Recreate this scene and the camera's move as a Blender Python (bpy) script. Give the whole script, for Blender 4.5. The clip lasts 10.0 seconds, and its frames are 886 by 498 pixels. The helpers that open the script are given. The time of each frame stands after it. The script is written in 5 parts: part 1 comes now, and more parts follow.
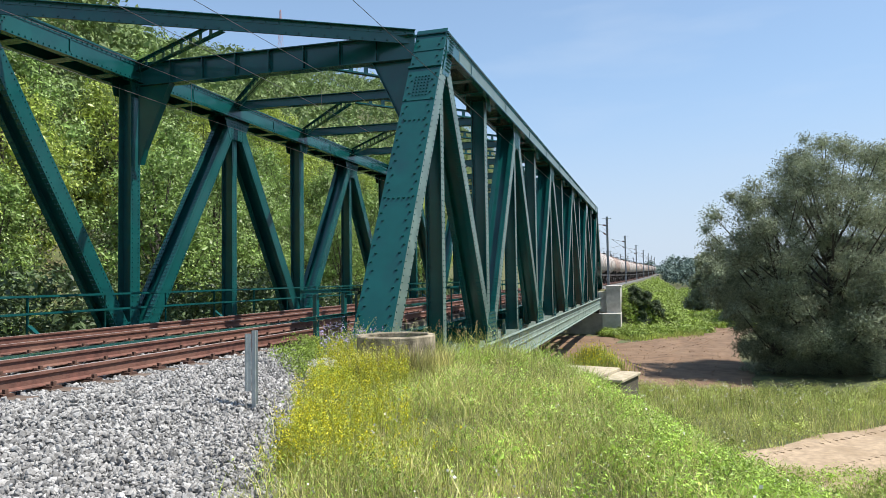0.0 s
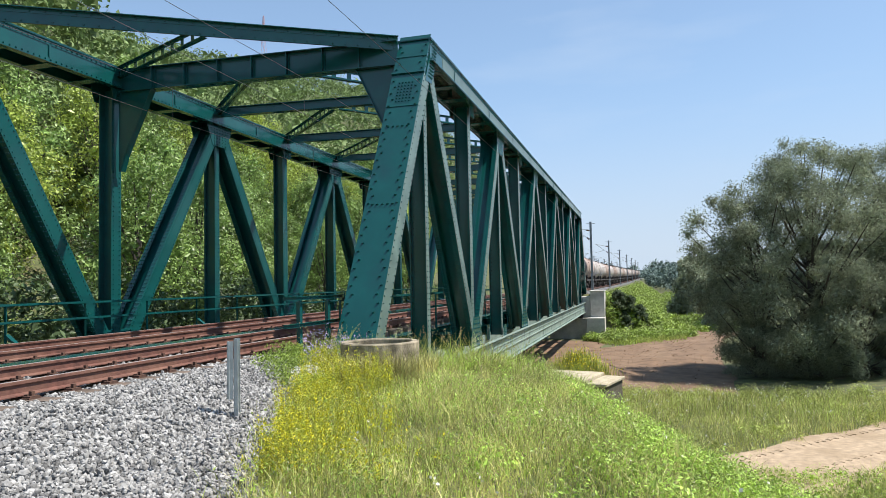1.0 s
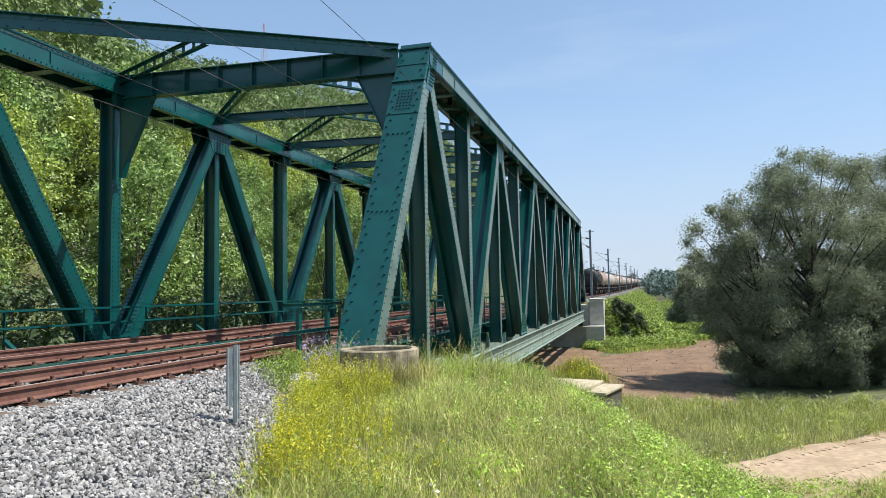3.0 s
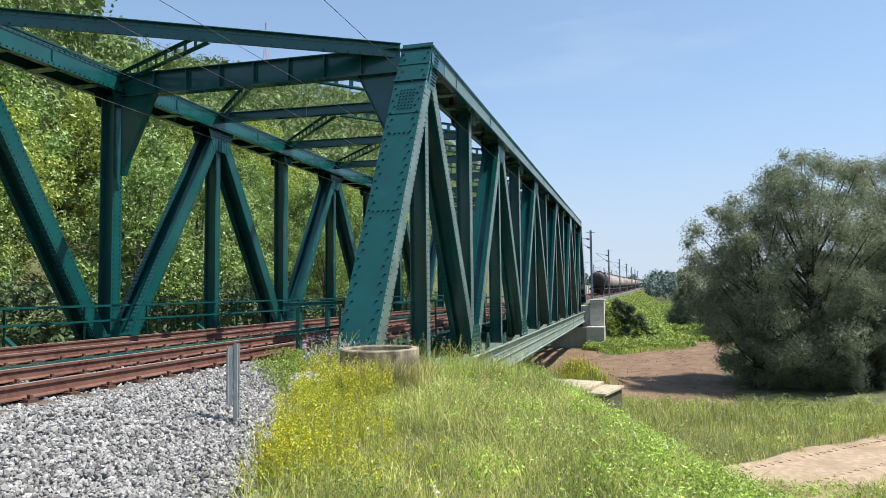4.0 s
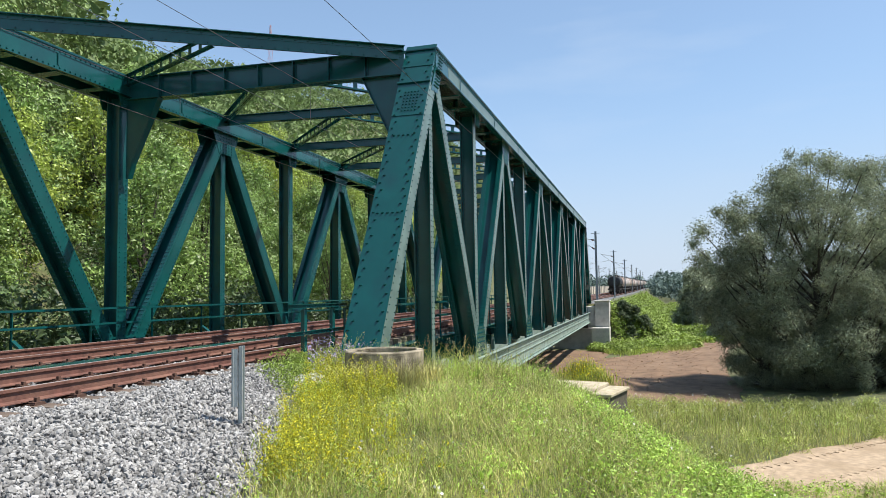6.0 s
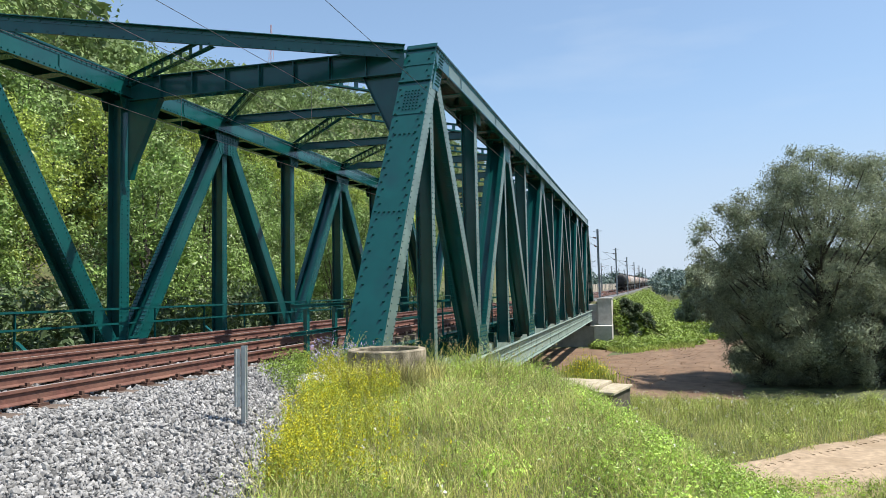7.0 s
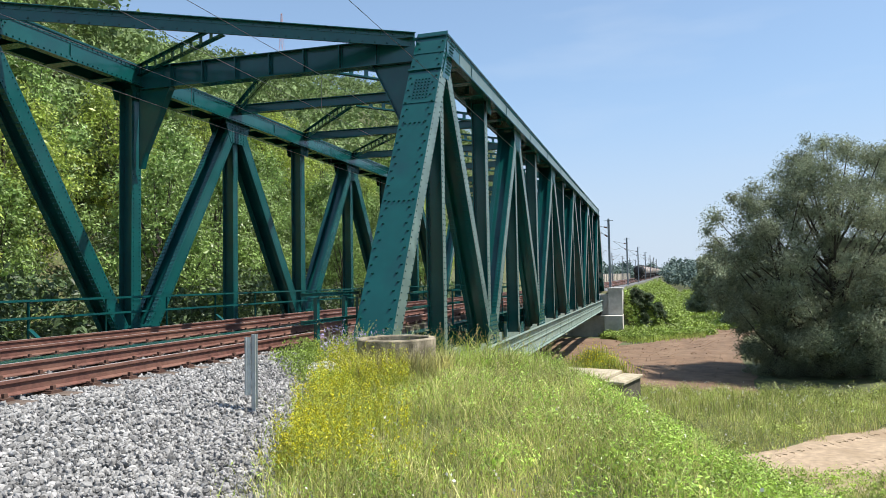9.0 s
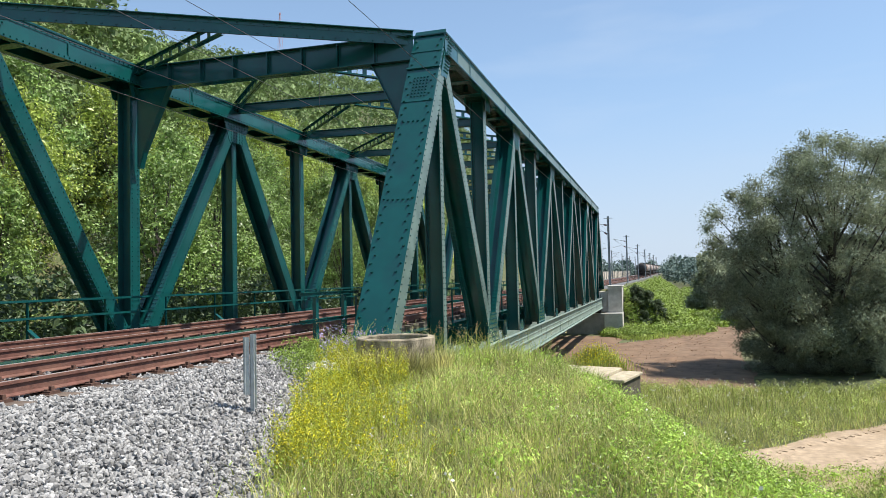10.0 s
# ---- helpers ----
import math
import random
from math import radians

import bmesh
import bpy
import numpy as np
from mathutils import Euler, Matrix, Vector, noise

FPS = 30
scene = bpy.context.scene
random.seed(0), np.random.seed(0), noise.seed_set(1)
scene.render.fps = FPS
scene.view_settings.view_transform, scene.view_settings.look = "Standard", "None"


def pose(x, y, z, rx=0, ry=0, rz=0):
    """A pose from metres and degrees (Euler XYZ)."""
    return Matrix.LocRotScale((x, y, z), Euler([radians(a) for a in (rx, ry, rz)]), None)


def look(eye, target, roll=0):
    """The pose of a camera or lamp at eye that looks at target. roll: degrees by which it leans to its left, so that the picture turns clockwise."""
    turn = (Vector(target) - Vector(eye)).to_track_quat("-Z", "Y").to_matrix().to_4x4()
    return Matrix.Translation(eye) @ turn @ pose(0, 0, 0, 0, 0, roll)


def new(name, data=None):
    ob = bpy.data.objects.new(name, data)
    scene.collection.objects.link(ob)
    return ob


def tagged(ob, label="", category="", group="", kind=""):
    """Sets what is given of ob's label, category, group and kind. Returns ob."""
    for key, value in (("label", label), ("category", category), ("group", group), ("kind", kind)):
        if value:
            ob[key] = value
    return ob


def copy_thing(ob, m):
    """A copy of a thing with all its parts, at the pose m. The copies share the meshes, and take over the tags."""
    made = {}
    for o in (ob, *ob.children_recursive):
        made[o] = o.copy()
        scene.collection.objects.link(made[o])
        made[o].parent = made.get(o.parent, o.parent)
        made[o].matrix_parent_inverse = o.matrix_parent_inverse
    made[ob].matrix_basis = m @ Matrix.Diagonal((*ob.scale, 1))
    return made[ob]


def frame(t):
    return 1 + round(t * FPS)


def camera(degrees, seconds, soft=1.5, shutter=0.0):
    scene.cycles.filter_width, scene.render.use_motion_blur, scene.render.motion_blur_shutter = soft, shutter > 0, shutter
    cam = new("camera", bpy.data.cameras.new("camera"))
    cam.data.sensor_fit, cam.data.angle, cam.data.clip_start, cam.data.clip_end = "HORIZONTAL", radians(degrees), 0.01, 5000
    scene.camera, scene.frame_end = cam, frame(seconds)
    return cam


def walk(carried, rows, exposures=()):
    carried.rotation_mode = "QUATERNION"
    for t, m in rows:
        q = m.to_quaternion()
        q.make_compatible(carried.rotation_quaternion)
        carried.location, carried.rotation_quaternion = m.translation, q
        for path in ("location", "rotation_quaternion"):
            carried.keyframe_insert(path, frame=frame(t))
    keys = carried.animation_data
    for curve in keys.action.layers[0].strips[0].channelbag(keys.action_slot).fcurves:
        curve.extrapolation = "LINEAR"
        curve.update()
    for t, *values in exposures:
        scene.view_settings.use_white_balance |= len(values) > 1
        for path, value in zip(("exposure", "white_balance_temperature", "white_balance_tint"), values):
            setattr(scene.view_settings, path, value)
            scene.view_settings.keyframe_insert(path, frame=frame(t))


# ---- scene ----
cam = camera(65.51, 10.0, soft=0.5)
PATH = [
    (0.0, (0.000, 0.000, 1.024), (-5.865, 19.101, 1.888), -0.88),
    (0.5, (0.014, 0.004, 1.021), (-5.580, 19.183, 1.962), -1.13),
    (1.0, (0.021, -0.000, 1.030), (-5.413, 19.220, 2.048), -1.22),
    (1.5, (0.020, -0.005, 1.025), (-5.329, 19.235, 2.128), -1.30),
    (2.0, (0.021, -0.011, 1.026), (-5.319, 19.228, 2.195), -1.25),
    (2.5, (0.019, -0.013, 1.023), (-5.359, 19.212, 2.240), -1.17),
    (4.0, (-0.000, 0.007, 1.024), (-5.422, 19.218, 2.260), -0.69),
    (4.5, (0.016, -0.007, 1.033), (-5.419, 19.201, 2.262), -0.55),
    (5.0, (0.019, -0.001, 1.028), (-5.449, 19.196, 2.282), -0.53),
    (5.5, (0.015, -0.003, 1.029), (-5.499, 19.179, 2.301), -0.67),
    (7.0, (0.020, -0.006, 1.027), (-5.594, 19.150, 2.271), -1.23),
    (7.5, (0.021, 0.003, 1.028), (-5.648, 19.147, 2.206), -1.22),
    (8.0, (0.021, -0.003, 1.030), (-5.730, 19.122, 2.119), -1.10),
    (8.5, (0.022, -0.002, 1.029), (-5.822, 19.099, 2.030), -1.09),
    (9.0, (0.017, 0.024, 1.023), (-5.893, 19.108, 1.967), -1.08),
    (9.5, (0.017, 0.038, 1.020), (-5.912, 19.117, 1.931), -1.21),
    (10.0, (0.028, 0.043, 1.029), (-5.877, 19.130, 1.925), -1.34),
]
walk(cam, [(t, look(e, g, r)) for t, e, g, r in PATH])

# ---- light ----
SUN_DIR = Vector((0.47, 0.115, 0.87)).normalized()
elevation = math.asin(SUN_DIR.z)
world = bpy.data.worlds.new("world")
scene.world = world
world.use_nodes = True
wn = world.node_tree
sky = wn.nodes.new("ShaderNodeTexSky")
sky.sky_type = "NISHITA"
sky.sun_disc = False
sky.sun_elevation = elevation
sky.sun_rotation = math.atan2(SUN_DIR.x, SUN_DIR.y)
sky.air_density, sky.dust_density, sky.ozone_density = 1.0, 0.4, 1.2
gen = wn.nodes.new("ShaderNodeTexCoord")
stretch = wn.nodes.new("ShaderNodeMapping")
stretch.inputs["Scale"].default_value = (2.0, 3.0, 9.0)
veil = wn.nodes.new("ShaderNodeTexNoise")
veil.inputs["Scale"].default_value, veil.inputs["Detail"].default_value = 1.6, 7.0
thin = wn.nodes.new("ShaderNodeMapRange")
thin.inputs[1].default_value, thin.inputs[2].default_value, thin.inputs[4].default_value = 0.58, 0.85, 0.34
blend = wn.nodes.new("ShaderNodeMixRGB")
blend.inputs[2].default_value = (5.0, 5.3, 5.8, 1)
haze = wn.nodes.new("ShaderNodeMixRGB")
pale = wn.nodes.new("ShaderNodeMixRGB")
pale.inputs[1].default_value, pale.inputs[2].default_value = (3.75, 4.5, 5.5, 1), (2.6, 4.05, 6.1, 1)
climb = wn.nodes.new("ShaderNodeMapRange")
climb.interpolation_type = "SMOOTHSTEP"
climb.inputs[1].default_value, climb.inputs[2].default_value = 0.0, 0.30
height = wn.nodes.new("ShaderNodeSeparateXYZ")
near_horizon = wn.nodes.new("ShaderNodeMapRange")
near_horizon.interpolation_type = "SMOOTHSTEP"
near_horizon.inputs[1].default_value, near_horizon.inputs[2].default_value, near_horizon.inputs[3].default_value, near_horizon.inputs[4].default_value = 0.0, 0.42, 0.93, 0.36
wn.links.new(gen.outputs["Generated"], height.inputs[0])
wn.links.new(height.outputs[2], near_horizon.inputs[0])
wn.links.new(height.outputs[2], climb.inputs[0])
wn.links.new(climb.outputs[0], pale.inputs[0])
wn.links.new(pale.outputs[0], haze.inputs[2])
wn.links.new(near_horizon.outputs[0], haze.inputs[0])
wn.links.new(gen.outputs["Generated"], stretch.inputs[0])
wn.links.new(stretch.outputs[0], veil.inputs["Vector"])
wn.links.new(veil.outputs[0], thin.inputs[0])
wn.links.new(thin.outputs[0], blend.inputs[0])
wn.links.new(sky.outputs[0], blend.inputs[1])
wn.links.new(blend.outputs[0], haze.inputs[1])
wn.links.new(haze.outputs[0], wn.nodes["Background"].inputs[0])
wn.nodes["Background"].inputs[1].default_value = 0.11
sun = new("sun", bpy.data.lights.new("sun", "SUN"))
sun.data.energy, sun.data.angle, sun.data.color = 5.0, radians(0.5), (1.0, 0.95, 0.87)
sun.matrix_world = look(SUN_DIR * 50, (0, 0, 0))
scene.view_settings.exposure = 0.55


# ---- materials ----
def material(name, color, rough=0.7, metal=0.0, vary=0.25, scale=6.0, bump=0.0, bump_scale=40.0,
             stain=None, stain_scale=1.2, stain_amount=0.4, island=0.0, objrand=0.0, spec=0.5, translucent=0.0):
    """Principled surface with two scales of variation, optional stains, relief and piece-to-piece change."""
    m = bpy.data.materials.new(name)
    m.use_nodes = True
    t = m.node_tree
    b = t.nodes["Principled BSDF"]
    co = t.nodes.new("ShaderNodeTexCoord")

    def noise_at(sc, detail=4.0):
        n = t.nodes.new("ShaderNodeTexNoise")
        n.inputs["Scale"].default_value = sc
        n.inputs["Detail"].default_value = detail
        t.links.new(co.outputs["Object"], n.inputs["Vector"])
        return n

    def mix(kind, fac, a, c):
        n = t.nodes.new("ShaderNodeMix")
        n.data_type, n.blend_type = "RGBA", kind
        for sock, val in (("Factor", fac), ("A", a), ("B", c)):
            i = [s for s in n.inputs if s.name == sock and (s.type == "RGBA" or sock == "Factor")][0]
            if hasattr(val, "links"):
                t.links.new(val, i)
            else:
                i.default_value = val
        return [s for s in n.outputs if s.type == "RGBA"][0]

    def ramp(sock, lo, hi):
        n = t.nodes.new("ShaderNodeMapRange")
        n.inputs[1].default_value, n.inputs[2].default_value = lo, hi
        t.links.new(sock, n.inputs[0])
        return n.outputs[0]

    base = (*color, 1)
    dark = tuple(c * (1 - vary) for c in color) + (1,)
    lite = tuple(min(1, c * (1 + vary)) for c in color) + (1,)
    col = mix("MIX", ramp(noise_at(scale).outputs[0], 0.3, 0.7), dark, lite)
    if stain:
        col = mix("MIX", ramp(noise_at(stain_scale, 6).outputs[0], 0.62 - stain_amount * 0.35, 0.75), col, (*stain, 1))
    for amount, node, out in ((island, "ShaderNodeNewGeometry", "Random Per Island"), (objrand, "ShaderNodeObjectInfo", "Random")):
        if amount:
            g = t.nodes.new(node)
            n = t.nodes.new("ShaderNodeMapRange")
            n.inputs[3].default_value, n.inputs[4].default_value = 1 - amount, 1 + amount
            t.links.new(g.outputs[out], n.inputs[0])
            hs = t.nodes.new("ShaderNodeHueSaturation")
            t.links.new(n.outputs[0], hs.inputs["Value"])
            t.links.new(col, hs.inputs["Color"])
            col = hs.outputs[0]
    t.links.new(col, b.inputs["Base Color"])
    b.inputs["Roughness"].default_value = rough
    b.inputs["Metallic"].default_value = metal
    b.inputs["Specular IOR Level"].default_value = spec
    if bump:
        bp = t.nodes.new("ShaderNodeBump")
        bp.inputs["Strength"].default_value = bump
        bp.inputs["Distance"].default_value = 0.02
        t.links.new(noise_at(bump_scale).outputs[0], bp.inputs["Height"])
        t.links.new(bp.outputs[0], b.inputs["Normal"])
    if translucent:
        tr = t.nodes.new("ShaderNodeBsdfTranslucent")
        t.links.new(col, tr.inputs["Color"])
        ms = t.nodes.new("ShaderNodeMixShader")
        ms.inputs[0].default_value = translucent
        t.links.new(b.outputs[0], ms.inputs[1])
        t.links.new(tr.outputs[0], ms.inputs[2])
        t.links.new(ms.outputs[0], t.nodes["Material Output"].inputs["Surface"])
    return m


PAINT = material("green_paint", (0.005, 0.072, 0.069), 0.22, vary=0.12, scale=1.4, bump=0.06, bump_scale=25, stain=(0.008, 0.058, 0.062), stain_amount=0.35, spec=0.5)
PAINT.node_tree.nodes["Principled BSDF"].inputs["Coat Weight"].default_value = 0.2
PAINT.node_tree.nodes["Principled BSDF"].inputs["Coat Roughness"].default_value = 0.16
PAINT_OUT = material("weathered_green_paint", (0.25, 0.32, 0.28), 0.4, vary=0.18, scale=2.0, bump=0.08, stain=(0.16, 0.22, 0.19), stain_amount=0.4)
# lighter grey green than PAINT, for +x faces of the right truss
PAINT_PALE = material("pale_green_paint", (0.125, 0.18, 0.16), 0.38, vary=0.2, scale=1.8, bump=0.06, stain=(0.07, 0.115, 0.105), stain_amount=0.4, stain_scale=2.5)
RAIL_RUST = material("rail_rust", (0.125, 0.052, 0.038), 0.72, vary=0.35, scale=9, bump=0.3, stain=(0.21, 0.11, 0.075), stain_amount=0.5)
RAIL_HEAD = material("rail_head", (0.46, 0.40, 0.38), 0.4, metal=0.4, vary=0.15, scale=5)
FASTENER = material("rusty_fastener", (0.09, 0.045, 0.03), 0.8, vary=0.3, scale=30)
TIMBER = material("sleeper_timber", (0.10, 0.070, 0.052), 0.85, vary=0.35, scale=7, bump=0.5, objrand=0.25, stain=(0.17, 0.13, 0.10))
STONE = material("ballast_stone", (0.27, 0.262, 0.252), 0.85, vary=0.35, scale=16, bump=0.3, bump_scale=60, island=0.5)
GRAVEL = material("ballast_bed", (0.13, 0.13, 0.132), 0.9, vary=0.5, scale=24, bump=1.0, bump_scale=22)
CONCRETE = material("concrete", (0.50, 0.48, 0.44), 0.85, vary=0.12, scale=3, bump=0.25, stain=(0.33, 0.31, 0.27), stain_amount=0.35)
OLD_CONCRETE = material("old_concrete", (0.36, 0.30, 0.21), 0.9, vary=0.35, scale=9, bump=0.9, stain=(0.07, 0.06, 0.04), stain_amount=0.8, stain_scale=5.5)
PALE_CONCRETE = material("pale_old_concrete", (0.44, 0.38, 0.27), 0.9, vary=0.25, scale=5, bump=0.6, stain=(0.25, 0.2, 0.12), stain_amount=0.4, stain_scale=2.5)
# much darker than the pale caps, for the footing block below them
DARK_CONCRETE = material("dark_concrete", (0.10, 0.085, 0.06), 0.95, vary=0.3, scale=6, bump=0.8, stain=(0.05, 0.05, 0.03), stain_amount=0.5, stain_scale=3.0)
GALV = material("galvanised_steel", (0.46, 0.49, 0.48), 0.5, metal=0.45, vary=0.15, scale=12)
EARTH = material("earth", (0.075, 0.09, 0.032), 0.95, vary=0.4, scale=1.5, bump=0.6, bump_scale=8, stain=(0.16, 0.13, 0.07), stain_amount=0.4)
SOIL = material("brown_soil", (0.155, 0.095, 0.056), 0.95, vary=0.35, scale=1.6, bump=1.0, bump_scale=6, stain=(0.22, 0.145, 0.09), stain_amount=0.5, stain_scale=0.5)
SAND = material("sandy_road", (0.36, 0.27, 0.18), 0.95, vary=0.25, scale=5.0, bump=0.6, bump_scale=30, stain=(0.27, 0.195, 0.12), stain_amount=0.5, stain_scale=0.9)
BARK = material("bark", (0.065, 0.056, 0.045), 0.95, vary=0.35, scale=5, bump=0.8, bump_scale=14)
# strong clump-sized tone change paints in sunlit clusters and shaded gaps
LEAF_WOOD = material("woodland_leaf", (0.215, 0.315, 0.085), 0.42, vary=0.45, scale=0.45, island=0.5, translucent=0.3)
# colour darkened for shade under the trees; the dark bushes use it too
LEAF_DARK = material("dark_shaded_leaf", (0.07, 0.11, 0.04), 0.5, vary=0.4, scale=0.6, island=0.5, translucent=0.2)
LEAF_BRIGHT = material("bright_leaf", (0.35, 0.43, 0.085), 0.42, vary=0.3, scale=0.8, island=0.4, translucent=0.35)
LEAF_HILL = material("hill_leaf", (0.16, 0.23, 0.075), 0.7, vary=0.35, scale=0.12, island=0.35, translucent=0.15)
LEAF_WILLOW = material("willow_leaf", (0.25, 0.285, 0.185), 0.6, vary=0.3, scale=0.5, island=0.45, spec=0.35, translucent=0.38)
# distance haze is put into this colour: paler and bluer than near leaves
LEAF_HAZY = material("hazy_far_leaf", (0.17, 0.225, 0.20), 0.9, vary=0.25, scale=0.05, island=0.25, spec=0.1)
LEAF_BUSH = material("shrub_leaf", (0.24, 0.33, 0.055), 0.55, vary=0.3, scale=0.4, island=0.45, translucent=0.25)
GRASS_Y = material("dry_yellow_grass", (0.50, 0.47, 0.18), 0.5, vary=0.45, scale=1.3, island=0.6, translucent=0.3)
GRASS_G = material("green_grass", (0.37, 0.44, 0.10), 0.45, vary=0.4, scale=1.1, island=0.55, translucent=0.35)
WEED = material("weed_leaf", (0.36, 0.50, 0.09), 0.4, vary=0.4, scale=1.3, island=0.55, translucent=0.35)
MEADOW = material("meadow_blade", (0.34, 0.39, 0.10), 0.5, vary=0.45, scale=0.5, island=0.5, translucent=0.3)
STEM_Y = material("yellow_green_stem", (0.40, 0.44, 0.06), 0.5, vary=0.3, scale=2.0, island=0.4, translucent=0.3)
SEED = material("grass_seed_head", (0.42, 0.36, 0.2), 0.7, vary=0.2, scale=4, island=0.3, translucent=0.2)
YELLOW = material("yellow_blossom", (0.62, 0.55, 0.02), 0.6, vary=0.2, scale=3, island=0.25, translucent=0.25)
WHITE = material("white_blossom", (0.72, 0.70, 0.62), 0.6, vary=0.1, scale=3, island=0.15, translucent=0.2)
LILAC = material("lilac_blossom", (0.36, 0.30, 0.5), 0.6, vary=0.2, scale=3, island=0.2)
TANK_GREY = material("grey_tank", (0.52, 0.48, 0.45), 0.55, vary=0.15, scale=0.5, stain=(0.40, 0.28, 0.22), stain_amount=0.5, stain_scale=0.35)
TANK_BROWN = material("rusty_tank", (0.36, 0.25, 0.20), 0.6, vary=0.2, scale=0.5, stain=(0.46, 0.38, 0.33), stain_amount=0.4, stain_scale=0.4)
TANK_BLACK = material("black_tank", (0.02, 0.02, 0.022), 0.6, vary=0.2, scale=0.8, stain=(0.045, 0.04, 0.035), stain_amount=0.4)
UNDER = material("wagon_underframe", (0.035, 0.028, 0.024), 0.8, vary=0.3, scale=3)
WIRE = material("wire", (0.09, 0.09, 0.095), 0.5, metal=0.4, vary=0.1)
MAST = material("mast_steel", (0.33, 0.35, 0.36), 0.6, metal=0.3, vary=0.12)
BEIGE = material("beige_panels", (0.50, 0.44, 0.36), 0.85, vary=0.12, scale=0.8)
MAST_RED = material("red_mast_paint", (0.55, 0.28, 0.25), 0.6, vary=0.15)
INSUL = material("insulator", (0.2, 0.1, 0.07), 0.3, vary=0.1)


# ---- mesh helpers ----
class Acc:
    """Collects vertices and faces of one mesh."""

    def __init__(self):
        self.v, self.f = [], []

    def box(self, m, lo, hi):
        n = len(self.v)
        for x, y, z in ((0, 0, 0), (1, 0, 0), (1, 1, 0), (0, 1, 0), (0, 0, 1), (1, 0, 1), (1, 1, 1), (0, 1, 1)):
            self.v.append(m @ Vector(((lo[0], hi[0])[x], (lo[1], hi[1])[y], (lo[2], hi[2])[z])))
        self.f += [tuple(n + i for i in q) for q in ((0, 3, 2, 1), (4, 5, 6, 7), (0, 1, 5, 4), (1, 2, 6, 5), (2, 3, 7, 6), (3, 0, 4, 7))]

    def prism(self, m, outline, z0, z1):
        """Extrudes an outline of (x, y) along local z."""
        n, k = len(self.v), len(outline)
        for z in (z0, z1):
            self.v += [m @ Vector((x, y, z)) for x, y in outline]
        self.f.append(tuple(n + i for i in reversed(range(k))))
        self.f.append(tuple(n + k + i for i in range(k)))
        self.f += [(n + i, n + (i + 1) % k, n + k + (i + 1) % k, n + k + i) for i in range(k)]

    def dome(self, p, normal, r=0.027, h=0.03):
        """A rivet head."""
        q = Vector((0, 0, 1)).rotation_difference(normal).to_matrix()
        n = len(self.v)
        for rr, hh in ((r, 0), (r * 0.6, h)):
            self.v += [p + q @ Vector((rr * math.cos(a * 1.2566), rr * math.sin(a * 1.2566), hh)) for a in range(5)]
        self.f += [(n + i, n + (i + 1) % 5, n + 5 + (i + 1) % 5, n + 5 + i) for i in range(5)]
        self.f.append(tuple(n + 5 + i for i in range(5)))

    def tube(self, pts, r0, r1=None, sides=6):
        r1 = r0 if r1 is None else r1
        n0, k = len(self.v), len(pts)
        for i, p in enumerate(pts):
            p = Vector(p)
            d = (Vector(pts[min(i + 1, k - 1)]) - Vector(pts[max(i - 1, 0)])).normalized()
            a = d.orthogonal().normalized()
            if abs(d.z) < 0.95:
                a = d.cross(Vector((0, 0, 1))).normalized()
            else:
                a = d.cross(Vector((0, 1, 0))).normalized()
            b = d.cross(a)
            r = r0 + (r1 - r0) * i / max(1, k - 1)
            self.v += [p + (a * math.cos(2 * math.pi * s / sides) + b * math.sin(2 * math.pi * s / sides)) * r for s in range(sides)]
        for i in range(k - 1):
            for s in range(sides):
                a, b = n0 + i * sides + s, n0 + i * sides + (s + 1) % sides
                self.f.append((a, b, b + sides, a + sides))
        self.f.append(tuple(n0 + s for s in reversed(range(sides))))
        self.f.append(tuple(n0 + (k - 1) * sides + s for s in range(sides)))

    def mesh(self, name, mat):
        me = bpy.data.meshes.new(name)
        me.from_pydata([tuple(v) for v in self.v], [], self.f)
        me.materials.append(mat)
        me.update()
        return me


I4 = Matrix.Identity(4)


def part(name, acc, mat, parent, label="", smooth=False, bevel=0.0):
    me = acc.mesh(name, mat) if isinstance(acc, Acc) else acc
    ob = new(name, me)
    ob.parent = parent
    if label:
        ob["label"] = label
    if smooth:
        me.polygons.foreach_set("use_smooth", [True] * len(me.polygons))
    if bevel:
        md = ob.modifiers.new("bevel", "BEVEL")
        md.width, md.segments, md.limit_method = bevel, 2, "ANGLE"
    return ob


def thing(name, label, category, group="", kind="", at=(0, 0, 0)):
    ob = new(name)
    ob.location = at
    return tagged(ob, label, category, group, kind)


def grid_mesh(name, verts, faces, mat, smooth=False):
    """A mesh from number arrays; faces all have the same number of corners."""
    me = bpy.data.meshes.new(name)
    verts, faces = np.asarray(verts, np.float32), np.asarray(faces, np.int32)
    me.vertices.add(len(verts))
    me.vertices.foreach_set("co", verts.ravel())
    k = faces.shape[1]
    me.loops.add(faces.size)
    me.loops.foreach_set("vertex_index", faces.ravel())
    me.polygons.add(len(faces))
    me.polygons.foreach_set("loop_start", np.arange(0, faces.size, k, dtype=np.int32))
    me.polygons.foreach_set("loop_total", np.full(len(faces), k, np.int32))
    me.polygons.foreach_set("use_smooth", np.full(len(faces), bool(smooth)))
    me.update(calc_edges=True)
    me.validate()
    me.materials.append(mat)
    return me


rng = np.random.default_rng(7)

# ---- plan ----
Y0, P = 16.98, 4.89           # right truss: first top node and node spacing
Y0L, PL = 16.42, 4.93         # left truss
XR, XL = -5.42, -14.58        # centre planes of the two trusses
HALF = 0.42                   # half width of chords and end posts
ZT, ZC = 7.45, 6.85           # top chord
